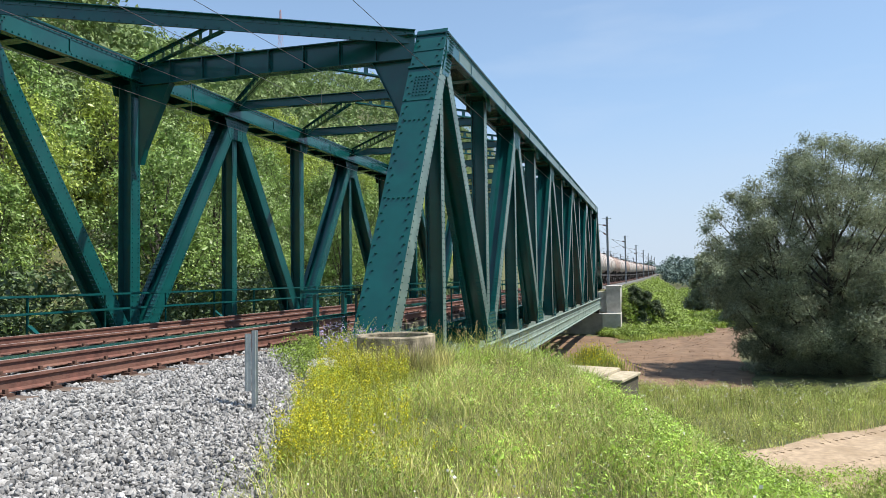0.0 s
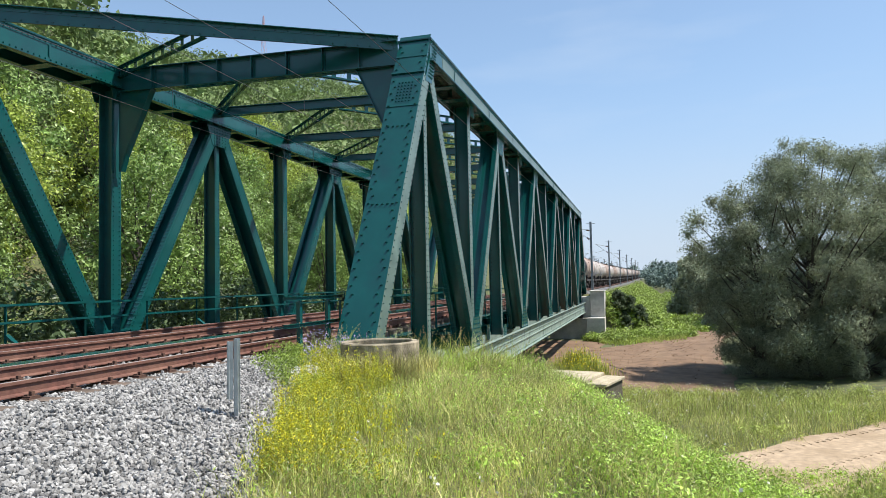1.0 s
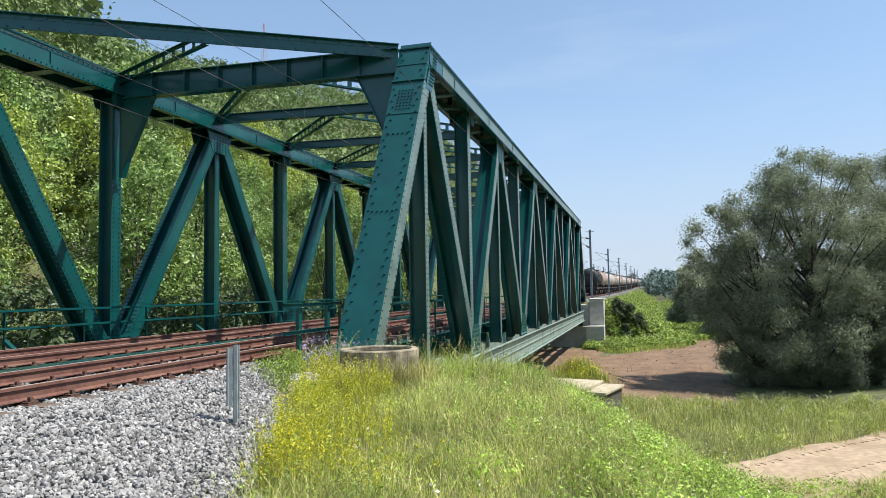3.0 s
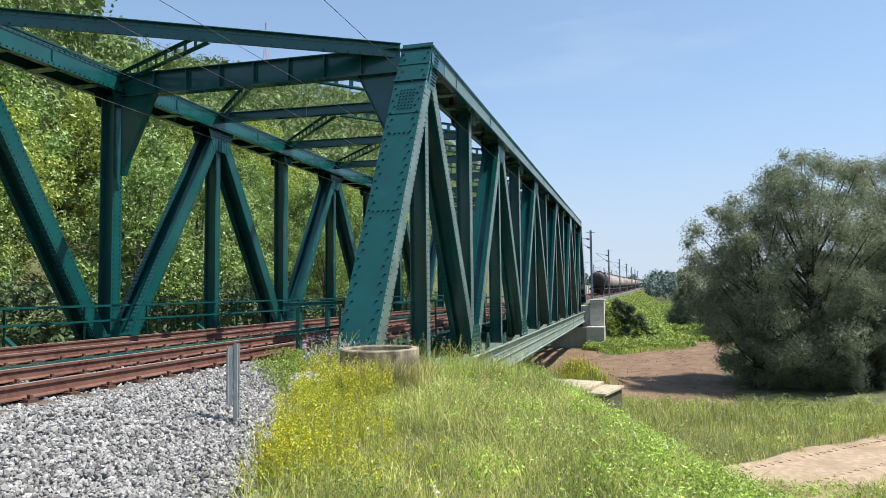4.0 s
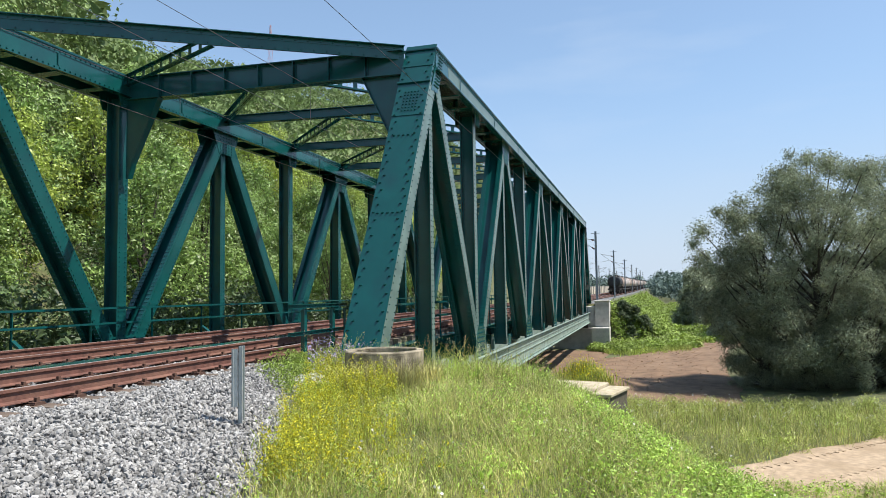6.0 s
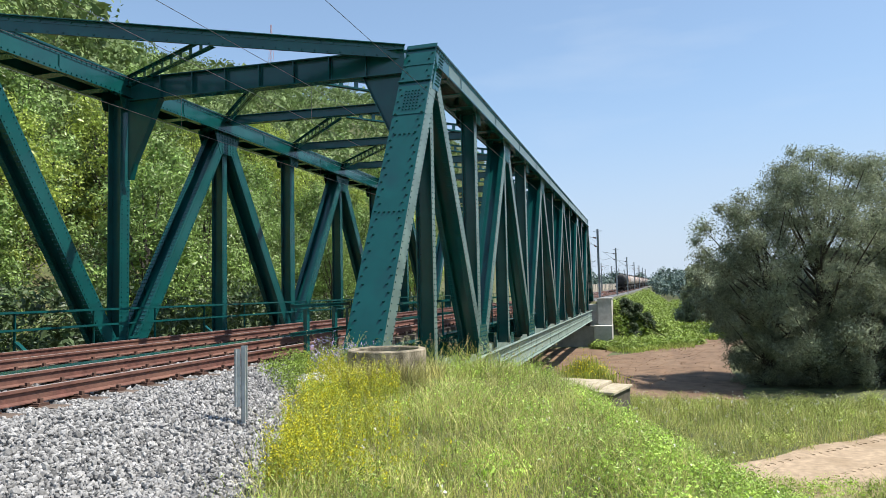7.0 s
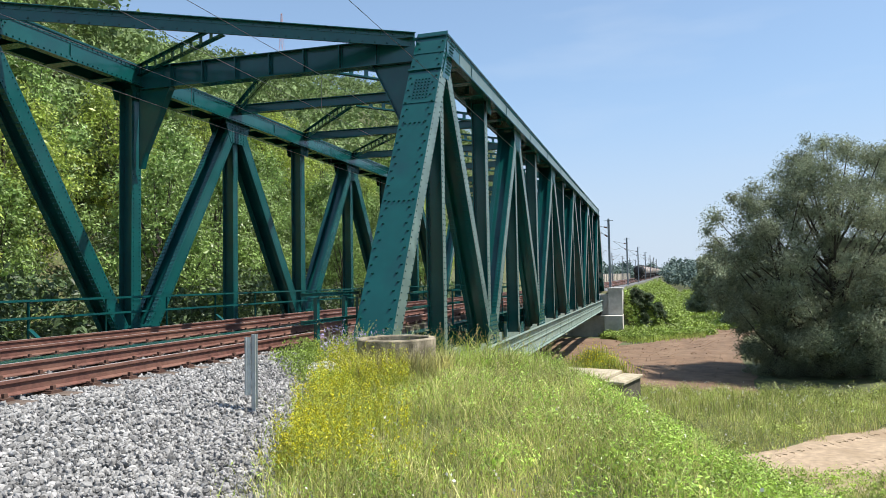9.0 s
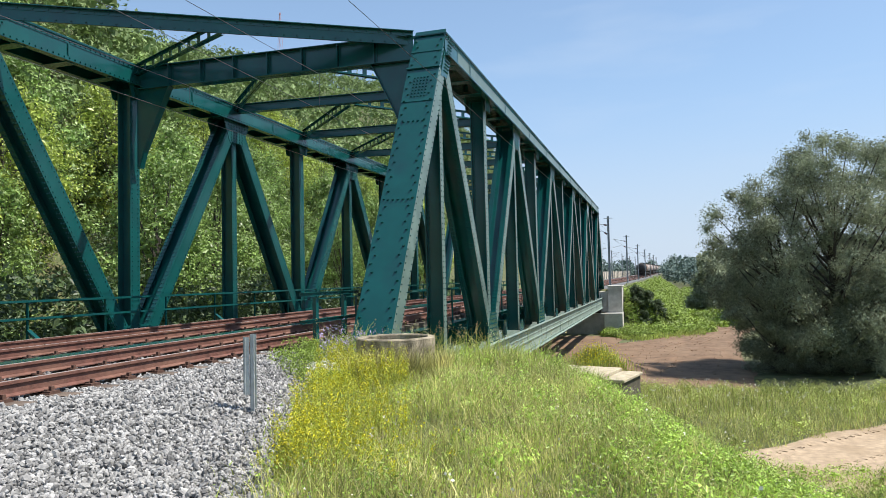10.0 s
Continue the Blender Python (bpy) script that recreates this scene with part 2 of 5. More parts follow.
ZB, ZBB = -1.0, -1.93         # bottom chord
RAILS = ((-6.89, -8.40), (-10.62, -12.13))
NEAR_K, FAR_K = -1, 11        # right truss; the left one is skewed one node towards the viewer


def yk(k, x=0.0):
    return Y0L + PL * k if x < -10 else Y0 + P * k


def bend(y):
    """Sideways shift of the line beyond the bridge, where it curves off gently."""
    s = np.asarray(y, float) - 112.0
    return 0.025 * (np.sqrt(s * s + 1600.0) + s) / 2.0 - 0.087


def rise(y):
    s = np.asarray(y, float) - 150.0
    return 0.008 * (np.sqrt(s * s + 1600.0) + s) / 2.0


def smooth(a, b, t):
    t = np.clip((t - a) / (b - a), 0, 1)
    return t * t * (3 - 2 * t)


def gz(x, y):
    """Height of the ground."""
    x, y = np.asarray(x, float), np.asarray(y, float)
    low = -3.9 + 0.10 * np.sin(x * 0.31 + 1) * np.cos(y * 0.27) - 0.45 * smooth(27, 37, y) * smooth(14, 7, x)
    low = low + 0.9 * np.exp(-((x + 3.4) / 1.9) ** 2 - ((y - 40.0) / 2.2) ** 2) * 1.35
    # bank on the near side
    top = -0.25 - 0.39 * smooth(-6.1, -4.3, x) - 0.12 * smooth(-4.0, 1.5, x)
    top = top + 0.16 * smooth(5.0, 10.0, y) * smooth(-5.4, -4.2, x) * smooth(1.0, -2.0, x)
    top = top + 0.05 * np.sin(x * 2.1) * np.sin(y * 1.7) * smooth(-5.6, -4.4, x)
    s1 = (x - 0.2) * 0.92 + (y - 8.0) * 0.39
    s2 = (x + 4.0) * 0.25 + (y - 13.4) * 0.97
    s = np.maximum(np.maximum(s1, s2), -(x + 16.0))
    near = top + (low - top) * smooth(-1.2, 6.5, s)
    # bank beyond the bridge
    e = x - bend(y)
    ftop = -0.27 + rise(y)
    f = ftop + (low - ftop) * np.maximum(np.clip((e + 4.1) / 7.4, 0, 1), smooth(-15.5, -22, e))
    f = low + (f - low) * smooth(66.8, 69.0, y + 0 * x - 0.35 * np.clip(x + 3, 0, 9))
    z = np.where(y > 45, f, near)
    # wooded hillside
    h = np.clip(-(x + 20.0), 0, None)
    rising = (0.86 + 0.0012 * np.clip(y, 0, 110) + 0.0034 * np.clip(y - 110, 0, 200)) * smooth(450, 330, y) * smooth(900, 300, -x)
    z = z + 66.0 * np.tanh(0.86 * (np.sqrt(h * h + 36) - 6) / 66.0) * rising
    z = z + 11.0 * smooth(72, 50, y) * smooth(-34, -58, x)
    return z


def spread(parts):
    out = []
    for a, b, n in parts:
        out += list(np.linspace(a, b, n, endpoint=False))
    return np.array(out + [parts[-1][1]])


def sheet(name, xs, ys, mat, lift=0.0, height=None):
    gx, gy = np.meshgrid(xs, ys)
    z = (height or gz)(gx, gy) + lift
    v = np.stack([gx.ravel(), gy.ravel(), z.ravel()], 1)
    n = len(xs)
    i, j = np.meshgrid(np.arange(n - 1), np.arange(len(ys) - 1))
    a = (j * n + i).ravel()
    return grid_mesh(name, v, np.stack([a, a + 1, a + n + 1, a + n], 1), mat, True)


def build_ground():
    xs = spread(((-3000, -300, 8), (-300, -40, 26), (-40, -16, 24), (-16, 12, 84), (12, 40, 28), (40, 300, 13), (300, 3000, 8)))
    ys = spread(((-300, -12, 12), (-12, 36, 110), (36, 130, 70), (130, 500, 37), (500, 3500, 10)))
    g = new("ground", sheet("ground", xs, ys, EARTH))
    tagged(g, "grassy earth ground with banks beside the railway", "ground", kind="structure")
    # ballast beds
    for name, ya, yb in (("ballast_bed", -14.0, 11.0), ("ballast_bed", 66.5, 480.0)):
        ys = np.linspace(ya, yb, 60 if ya < 0 else 120)
        off = np.array([-15.0, -14.2, -10.0] + list(np.linspace(-6.3, -2.6, 20))) if ya < 0 else np.array((-15.0, -14.2, -10.0, -6.0, -5.2, -4.6))
        gx, gy = np.meshgrid(off, ys)
        if ya > 0:
            gx = gx + bend(gy)
        else:
            gx = np.minimum(gx, np.maximum(-2.8 - 0.41 * (gy - 4.7), -5.9 + 0.05 * gx))
        z = gz(gx, gy) + 0.03
        v = np.stack([gx.ravel(), gy.ravel(), z.ravel()], 1)
        n = len(off)
        i, j = np.meshgrid(np.arange(n - 1), np.arange(len(ys) - 1))
        a = (j * n + i).ravel()
        b = new(name, grid_mesh(name, v, np.stack([a, a + 1, a + n + 1, a + n], 1), GRAVEL, True))
        tagged(b, "grey crushed stone ballast bed under the tracks", "ballast", kind="structure")


def ribbon(name, centre, width, mat, lift, label, category):
    """A strip of ground along a line of points, with a ragged edge."""
    v, f = [], []
    m = 17
    for i, (x, y) in enumerate(centre):
        x2, y2 = centre[min(i + 1, len(centre) - 1)]
        x1, y1 = centre[max(i - 1, 0)]
        d = Vector((x2 - x1, y2 - y1)).normalized()
        w = width[i] if isinstance(width, (list, tuple)) else width
        wl, wr = w / 2 + 0.12 * math.sin(i * 0.7), w / 2 + 0.12 * math.sin(i * 0.53 + 1)
        for k in range(m):
            o = -wl + (wl + wr) * k / (m - 1)
            px, py = x + d.y * o, y - d.x * o
            rut = -0.05 * (math.exp(-((o - 0.8) / 0.25) ** 2) + math.exp(-((o + 0.8) / 0.25) ** 2))
            edge = -0.06 if k in (0, m - 1) else 0
            v.append((px, py, float(gz(px, py)) + lift + rut + edge))
    for i in range(len(centre) - 1):
        for k in range(m - 1):
            a = i * m + k
            f.append((a, a + 1, a + m + 1, a + m))
    ob = new(name, grid_mesh(name, v, f, mat, True))
    return tagged(ob, label, category, kind="structure")


def resample(points, step):
    out = []
    for (x0, y0), (x1, y1) in zip(points, points[1:]):
        n = max(1, int(math.hypot(x1 - x0, y1 - y0) / step))
        out += [(x0 + (x1 - x0) * i / n, y0 + (y1 - y0) * i / n) for i in range(n)]
    return out + [points[-1]]


ROAD = [(-1.0, 14.5), (3.5, 19.3), (8.3, 24.5), (14, 30), (26, 38), (50, 50)]


def build_roads():
    ribbon("dirt_road", resample(ROAD, 0.5), 3.5, SAND, 0.08, "pale sandy dirt road with tyre ruts", "road")
    line = resample([(-3.0, 31.0), (-2.6, 40), (-0.4, 50), (3.0, 60), (6.8, 72), (11, 86), (17, 112)], 0.8)
    wide = [14.5 if y < 42 else max(4.6, 14.5 - 0.42 * (y - 42)) for x, y in line]
    ribbon("soil_track", line, wide, SOIL, 0.10, "bare reddish brown earth track passing under the bridge", "soil")
    # lugged tyre prints along the dirt road
    r = random.Random(14)
    t = thing("tyre_prints", "lugged tyre prints pressed into the sandy road", "tyre prints", kind="stuff")
    a = Acc()
    for o in (-1.2, 0.35):
        for i, (x, y) in enumerate(resample(ROAD[:4], 0.17)):
            if r.random() < 0.3 * abs(math.sin(i * 0.05 + o)):
                continue
            px, py = x + 0.68 * o, y - 0.73 * o
            m = Matrix.Translation((px, py, float(gz(px, py)) + 0.075)) @ Euler((0, 0, 0.75 + (0.4 if i % 2 else -0.4))).to_matrix().to_4x4()
            a.box(m, (-0.03, -0.16, -0.02), (0.03, 0.16, 0.004))
    part("tread_ribs", a, SAND, t)
    # low furrows along the earth track
    t = thing("soil_furrows", "low furrows of crumbled brown earth along the track", "soil", kind="stuff")
    a = Acc()
    for k in range(90):
        i0, o, pts = r.randrange(0, len(line) - 14), r.uniform(-6.0, 6.0), []
        for x, y in line[i0:i0 + r.randrange(5, 13)]:
            px = x + o * (1.0 if y < 45 else max(0.33, 1.0 - 0.028 * (y - 45))) + r.uniform(-0.12, 0.12)
            pts.append((px, y, float(gz(px, y)) + 0.035 + r.uniform(0.0, 0.05)))
        if pts[-1][1] < 80:
            a.tube(pts, r.uniform(0.05, 0.11), 0.03, 5)
    part("furrow", a, SOIL, t)
    under = resample([(-10.0, 30.0), (-9.5, 45.0), (-9.0, 63.0)], 0.8)
    ribbon("soil_patch", under, 12.0, SOIL, 0.06, "bare brown earth in the shade under the bridge", "soil")


# ---- the bridge ----
def frame_of(p0, p1, side=Vector((1, 0, 0))):
    """Local frame of a straight member: z along it, x sideways."""
    p0, p1 = Vector(p0), Vector(p1)
    z = (p1 - p0).normalized()
    x = (side - z * side.dot(z)).normalized()
    y = z.cross(x)
    m = Matrix((x, y, z)).transposed().to_4x4()
    m.translation = p0
    return m, (p1 - p0).length


def rivet_rows(acc, m, length, offsets, normal, start=0.12, step=0.16, r=0.026):
    n = (m.to_3x3() @ Vector(normal)).normalized()
    for ox, oy in offsets:
        k = int((length - 2 * start) / step)
        for i in range(k + 1):
            acc.dome(m @ Vector((ox, oy, start + i * step)), n, r, r * 1.2)


def h_outline(w, d, t, web=0.024):
    """Closed outline of an H section: flanges at the sides, a web between them."""
    half = [(w / 2, -d / 2), (w / 2, d / 2), (w / 2 - t, d / 2), (w / 2 - t, web / 2)]
    low = [(w / 2 - t, -web / 2), (w / 2 - t, -d / 2)]
    return half + [(-x, y) for x, y in reversed(half)] + [(-x, y) for x, y in reversed(low)] + low


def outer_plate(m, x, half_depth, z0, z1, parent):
    """Thin plate on the +x side of a member, paler than its paint."""
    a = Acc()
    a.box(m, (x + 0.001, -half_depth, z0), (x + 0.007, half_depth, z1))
    part("outer_plate", a, PAINT_PALE, parent, "pale grey green outer plate")


def h_member(name, p0, p1, w, d, parent, rivets=True):
    """Riveted H section: two flanges of depth d at the sides and a web between them."""
    m, L = frame_of(p0, p1)
    a = Acc()
    a.prism(m, h_outline(w, d, 0.03), 0, L)
    ob = part(name, a, PAINT, parent)
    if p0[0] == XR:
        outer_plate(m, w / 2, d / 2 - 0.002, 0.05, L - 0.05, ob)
    if rivets:
        b = Acc()
        rivet_rows(b, m, L, ((w / 2, -d * 0.3), (w / 2, d * 0.3)), (1, 0, 0), step=0.14, r=0.021)
        for s in (-1, 1):
            rivet_rows(b, m, L, ((s * (w / 2 - 0.07), -0.012),), (0, -1, 0))
        tagged(part("rivets", b, PAINT, ob), kind="stuff")
    return ob


def channel_pair(name, p0, p1, w, d, parent, rivets=True, step=0.14):
    """Riveted section of two side plates with lips turned in, and a web: open troughs front and back."""
    m, L = frame_of(p0, p1)
    a = Acc()
    up = 1 if (m.to_3x3() @ Vector((0, 1, 0))).z > 0 else -1
    # one closed outline: side plates, lips turned in, and a web nearer to the upper side
    h, e, lip, t = w / 2, d / 2, w / 2 - 0.17, w / 2 - 0.026
    lo, hi = sorted((up * (e - 0.19), up * (e - 0.17)))
    half = [(h, -e), (h, e), (lip, e), (lip, e - 0.016), (t, e - 0.016), (t, hi)]
    low = [(t, lo), (t, -e + 0.016), (lip, -e + 0.016), (lip, -e)]
    a.prism(m, half + [(-x, y) for x, y in reversed(half)] + [(-x, y) for x, y in reversed(low)] + low, 0, L)
    ob = part(name, a, PAINT, parent)
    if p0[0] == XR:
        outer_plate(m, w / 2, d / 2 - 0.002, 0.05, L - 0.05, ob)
    if rivets:
        b = Acc()
        rivet_rows(b, m, L, ((w / 2, -d / 2 + 0.06), (w / 2, d / 2 - 0.06)), (1, 0, 0), step=step, r=0.021)
        near = -1 if (m.to_3x3() @ Vector((0, 1, 0))).y > 0 else 1
        for s in (-1, 1):
            for q in (near,):
                rivet_rows(b, m, L, ((s * (w / 2 - 0.045), q * d / 2), (s * (w / 2 - 0.125), q * d / 2)), (0, q, 0), step=step)
        tagged(part("rivets", b, PAINT, ob), kind="stuff")
    return ob


def top_chord(x, k0, k1, parent):
    y0, y1 = yk(k0, x) - 0.09, yk(k1, x) + 0.09
    a, b = Acc(), Acc()
    w, t = HALF, 0.024
    a.box(I4, (x - w - 0.05, y0, ZT - 0.03), (x + w + 0.05, y1, ZT))
    for s in (-1, 1):
        for lo, hi, za, zb in ((w - t, w, ZC, ZT - 0.03), (w, w + 0.045, ZT - 0.05, ZT - 0.03), (w, w + 0.014, ZT - 0.15, ZT - 0.05),
                               (w, w + 0.014, ZC + 0.016, ZC + 0.13), (w - 0.10, w + 0.10, ZC - 0.016, ZC)):
            xa, xb = sorted((x + s * lo, x + s * hi))
            a.box(I4, (xa, y0, za), (xb, y1, zb))
        n = int((y1 - y0) / 0.17)
        for i in range(n):
            yy = y0 + 0.1 + i * 0.17
            if yy > 52:
                break
            for zz in (ZT - 0.10, ZC + 0.075) if s > 0 else ():
                b.dome(Vector((x + s * (w + 0.014), yy, zz)), Vector((s, 0, 0)))
    # splice plates and ties underneath
    for k in range(k0, k1):
        yy = yk(k, x) + P * 0.48
        for s in (-1, 1):
            xa, xb = sorted((x + s * (w + 0.014), x + s * (w + 0.03)))
            a.box(I4, (xa, yy - 0.02, ZC + 0.13), (xb, yy + 0.02, ZT - 0.15))
        for f in (0.2, 0.5, 0.8):
            yy = yk(k, x) + P * f
            a.box(I4, (x - w, yy - 0.15, ZC - 0.03), (x + w, yy + 0.15, ZC - 0.017))
    ob = part("top_chord", a, PAINT, parent)
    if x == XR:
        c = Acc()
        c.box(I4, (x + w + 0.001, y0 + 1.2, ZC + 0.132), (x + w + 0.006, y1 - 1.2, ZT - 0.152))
        part("outer_plate", c, PAINT_PALE, ob, "pale grey green outer plate")
    tagged(part("rivets", b, PAINT, ob), kind="stuff")


def bottom_chord(x, k0, k1, parent, mat):
    y0, y1 = yk(k0, x) - 0.5, yk(k1, x) + 0.5
    a, b = Acc(), Acc()
    w, t = HALF, 0.024
    for s in (-1, 1):
        for lo, hi, za, zb in ((w - t, w, ZBB, ZB), (w - 0.02, w + 0.13, ZB - 0.018, ZB + 0.004), (w, w + 0.016, ZB - 0.14, ZB - 0.018),
                               (w - 0.02, w + 0.13, ZBB - 0.004, ZBB + 0.018), (w, w + 0.016, ZBB + 0.018, ZBB + 0.14),
                               (w, w + 0.05, -1.50, -1.47), (w, w + 0.03, -1.30, -1.28)):
            xa, xb = sorted((x + s * lo, x + s * hi))
            a.box(I4, (xa, y0, za), (xb, y1, zb))
        for k in range(k0, k1 + 1):
            for o in (-0.7, 0.7):
                xa, xb = sorted((x + s * w, x + s * (w + 0.012)))
                a.box(I4, (xa, yk(k, x) + o - 0.03, ZBB + 0.14), (xb, yk(k, x) + o + 0.03, ZB - 0.14))
    ob = part("bottom_chord", a, mat, parent)
    for s in (-1, 1):
        for i in range(int((min(y1, 55) - y0) / 0.2)):
            for zz in (ZB - 0.08, ZBB + 0.08) if s > 0 else ():
                b.dome(Vector((x + s * (w + 0.016), y0 + 0.1 + i * 0.2, zz)), Vector((s, 0, 0)))
    tagged(part("rivets", b, mat, ob), kind="stuff")


def gusset(x, k, top, parent, big=True):
    """Plates on both sides of a node."""
    y = yk(k, x)
    if top:
        z = ZC
        outline = [(-0.75, z - 0.05), (-0.75, z + 0.12), (0.75, z + 0.12), (0.75, z - 0.05), (0.42, z - 0.75), (-0.42, z - 0.75)]
        if not big:
            outline = [(-0.35, z - 0.05), (-0.35, z + 0.12), (0.35, z + 0.12), (0.35, z - 0.05), (0.25, z - 0.35), (-0.25, z - 0.35)]
    else:
        z = ZB
        outline = [(-0.85, z - 0.2), (0.85, z - 0.2), (0.85, z + 0.1), (0.42, z + 0.95), (-0.42, z + 0.95), (-0.85, z + 0.1)]
        if not big:
            outline = [(-0.3, z - 0.2), (0.3, z - 0.2), (0.3, z + 0.15), (0.22, z + 0.4), (-0.22, z + 0.4), (-0.3, z + 0.15)]
    a, b = Acc(), Acc()
    m = Matrix(((0, 0, 1, x), (1, 0, 0, y), (0, 1, 0, 0), (0, 0, 0, 1)))
    w = HALF - 0.075
    for s in (-1, 1):
        a = Acc()
        a.prism(m, outline, *sorted((s * (w - 0.016), s * w)))
        ob = part("gusset_plate", a, PAINT, parent)
    if k < 8:
        ys = [o[0] for o in outline]
        zs = [o[1] for o in outline]
        for i in range(9):
            for j in range(8):
                yy = min(ys) + (max(ys) - min(ys)) * (i + 0.5) / 9
                zz = min(zs) + (max(zs) - min(zs)) * (j + 0.5) / 8
                half = 0.40 + (0.3 if (zz - z) * (1 if top else -1) > -0.25 else 0)
                if abs(yy) < (half if big else 0.2):
                    b.dome(Vector((x + w, y + yy, zz)), Vector((1, 0, 0)))
        tagged(part("rivets", b, PAINT, ob), kind="stuff")


def end_post(x, kb, kt, parent):
    """Closed riveted box with a wide cover plate, leaning to the first top node."""
    sg = 1 if kt > kb else -1
    p0, p1 = Vector((x, yk(kb, x) - 0.04 * sg, ZBB + 0.2)), Vector((x, yk(kt, x) + 0.24 * sg, ZT - 0.03))
    m, L = frame_of(p0, p1)
    flip = 1 if (m.to_3x3() @ Vector((0, 1, 0))).z > 0 else -1
    w, d = HALF - 0.03, 0.46
    a, b = Acc(), Acc()
    for s in (-1, 1):
        xa, xb = sorted((s * (w - 0.024), s * w))
        a.box(m, (xa, -d / 2, 0), (xb, d / 2, L))
        for q in (-1, 1):
            ya, yb = sorted((q * d / 2, q * (d / 2 - 0.11)))
            xa, xb = sorted((s * w, s * (w + 0.014)))
            a.box(m, (xa, ya, 0), (xb, yb, L))
    y0, y1 = sorted((flip * d / 2, flip * (d / 2 + 0.02)))
    a.box(m, (-w - 0.03, y0, 0), (w + 0.03, y1, L + 0.05))
    ya, yb = sorted((-flip * d / 2, -flip * (d / 2 + 0.016)))
    for s in (-1, 1):
        xa, xb = sorted((s * (w + 0.014), s * (w - 0.12)))
        a.box(m, (xa, ya, 0), (xb, yb, L))
    for i in range(9):
        zz = 0.6 + i * 0.95
        if zz < L - 0.5:
            a.box(m, (-w + 0.1, ya - 0.004, zz), (w - 0.1, yb - 0.004, zz + 0.28))
    ob = part("end_post", a, PAINT, parent, bevel=0.004)
    if x == XR:
        outer_plate(m, w + 0.014, d / 2 - 0.002, 0.02, L - 1.3, ob)
    # cover plate splices near the top and low down
    c = Acc()
    y2, y3 = sorted((flip * (d / 2 + 0.02), flip * (d / 2 + 0.036)))
    c.box(m, (-w - 0.025, y2, L - 2.46), (w + 0.025, y3, L - 1.38))
    part("splice_plate", c, PAINT, ob)
    c = Acc()
    y4, y5 = sorted((flip * (d / 2 + 0.02), flip * (d / 2 + 0.08)))
    c.box(m, (-w - 0.05, y4, L - 1.36), (w + 0.05, y5, L - 1.31))
    part("cover_strip", c, PAINT, ob)
    c = Acc()
    c.box(m, (-w - 0.03, y2, L - 0.74), (w + 0.03, y3, L - 0.70))
    part("cover_strip", c, PAINT, ob)
    nrm = (0, flip, 0)
    yo = flip * (d / 2 + 0.02)
    for s in (-1, 1):
        for i in range(int(L / 0.21)):
            zz = 0.1 + i * 0.21
            off = w - 0.05 - (0.07 if i % 2 else 0)
            yy = yo + (flip * 0.016 if L - 2.46 < zz < L - 1.38 else 0)
            b.dome(m @ Vector((s * off, yy, zz)), (m.to_3x3() @ Vector(nrm)).normalized(), 0.034, 0.036)
        for i in range(int(L / 0.17)):
            zz = 0.1 + i * 0.17
            for q in (-1, 1):
                b.dome(m @ Vector((s * (w + 0.014), q * (d / 2 - 0.055), zz)), (m.to_3x3() @ Vector((s, 0, 0))).normalized(), 0.022, 0.024)
    for i in range(7):
        for j in range(5):
            b.dome(m @ Vector((-0.17 + j * 0.085, yo + flip * 0.016, L - 2.30 + i * 0.105)), (m.to_3x3() @ Vector(nrm)).normalized(), 0.026, 0.03)
    for zz in (L - 3.1, L - 5.4):
        for j in range(5):
            b.dome(m @ Vector((-0.24 + j * 0.12, yo, zz)), (m.to_3x3() @ Vector(nrm)).normalized(), 0.034, 0.036)
    tagged(part("rivets", b, PAINT, ob), kind="stuff")
    # gable of the chord end: bent plate from post to chord
    g = Acc()
    mm = Matrix(((0, 0, 1, x), (1, 0, 0, yk(kt, x)), (0, 1, 0, 0), (0, 0, 0, 1)))
    for s in (-1, 1):
        o = [(-0.52 * sg, ZT - 1.25), (-0.22 * sg, ZT - 0.70), (0.16 * sg, ZT - 0.04), (1.1 * sg, ZT - 0.04), (1.1 * sg, ZC), (0.42 * sg, ZC - 0.02), (0.02 * sg, ZT - 1.2)]
        if sg < 0:
            o.reverse()
        g = Acc()
        g.prism(mm, o, *sorted((s * (w + 0.015), s * (w + 0.029))))
        part("gusset_plate", g, PAINT, parent)
    r = Acc()
    for i in range(10):
        for j in range(4):
            r.dome(Vector((x + (w + 0.029), yk(kt, x) + sg * (-0.22 + j * 0.09 + i * 0.055), ZT - 1.05 + i * 0.1)), Vector((1, 0, 0)))
    tagged(part("rivets", r, PAINT, ob), kind="stuff")


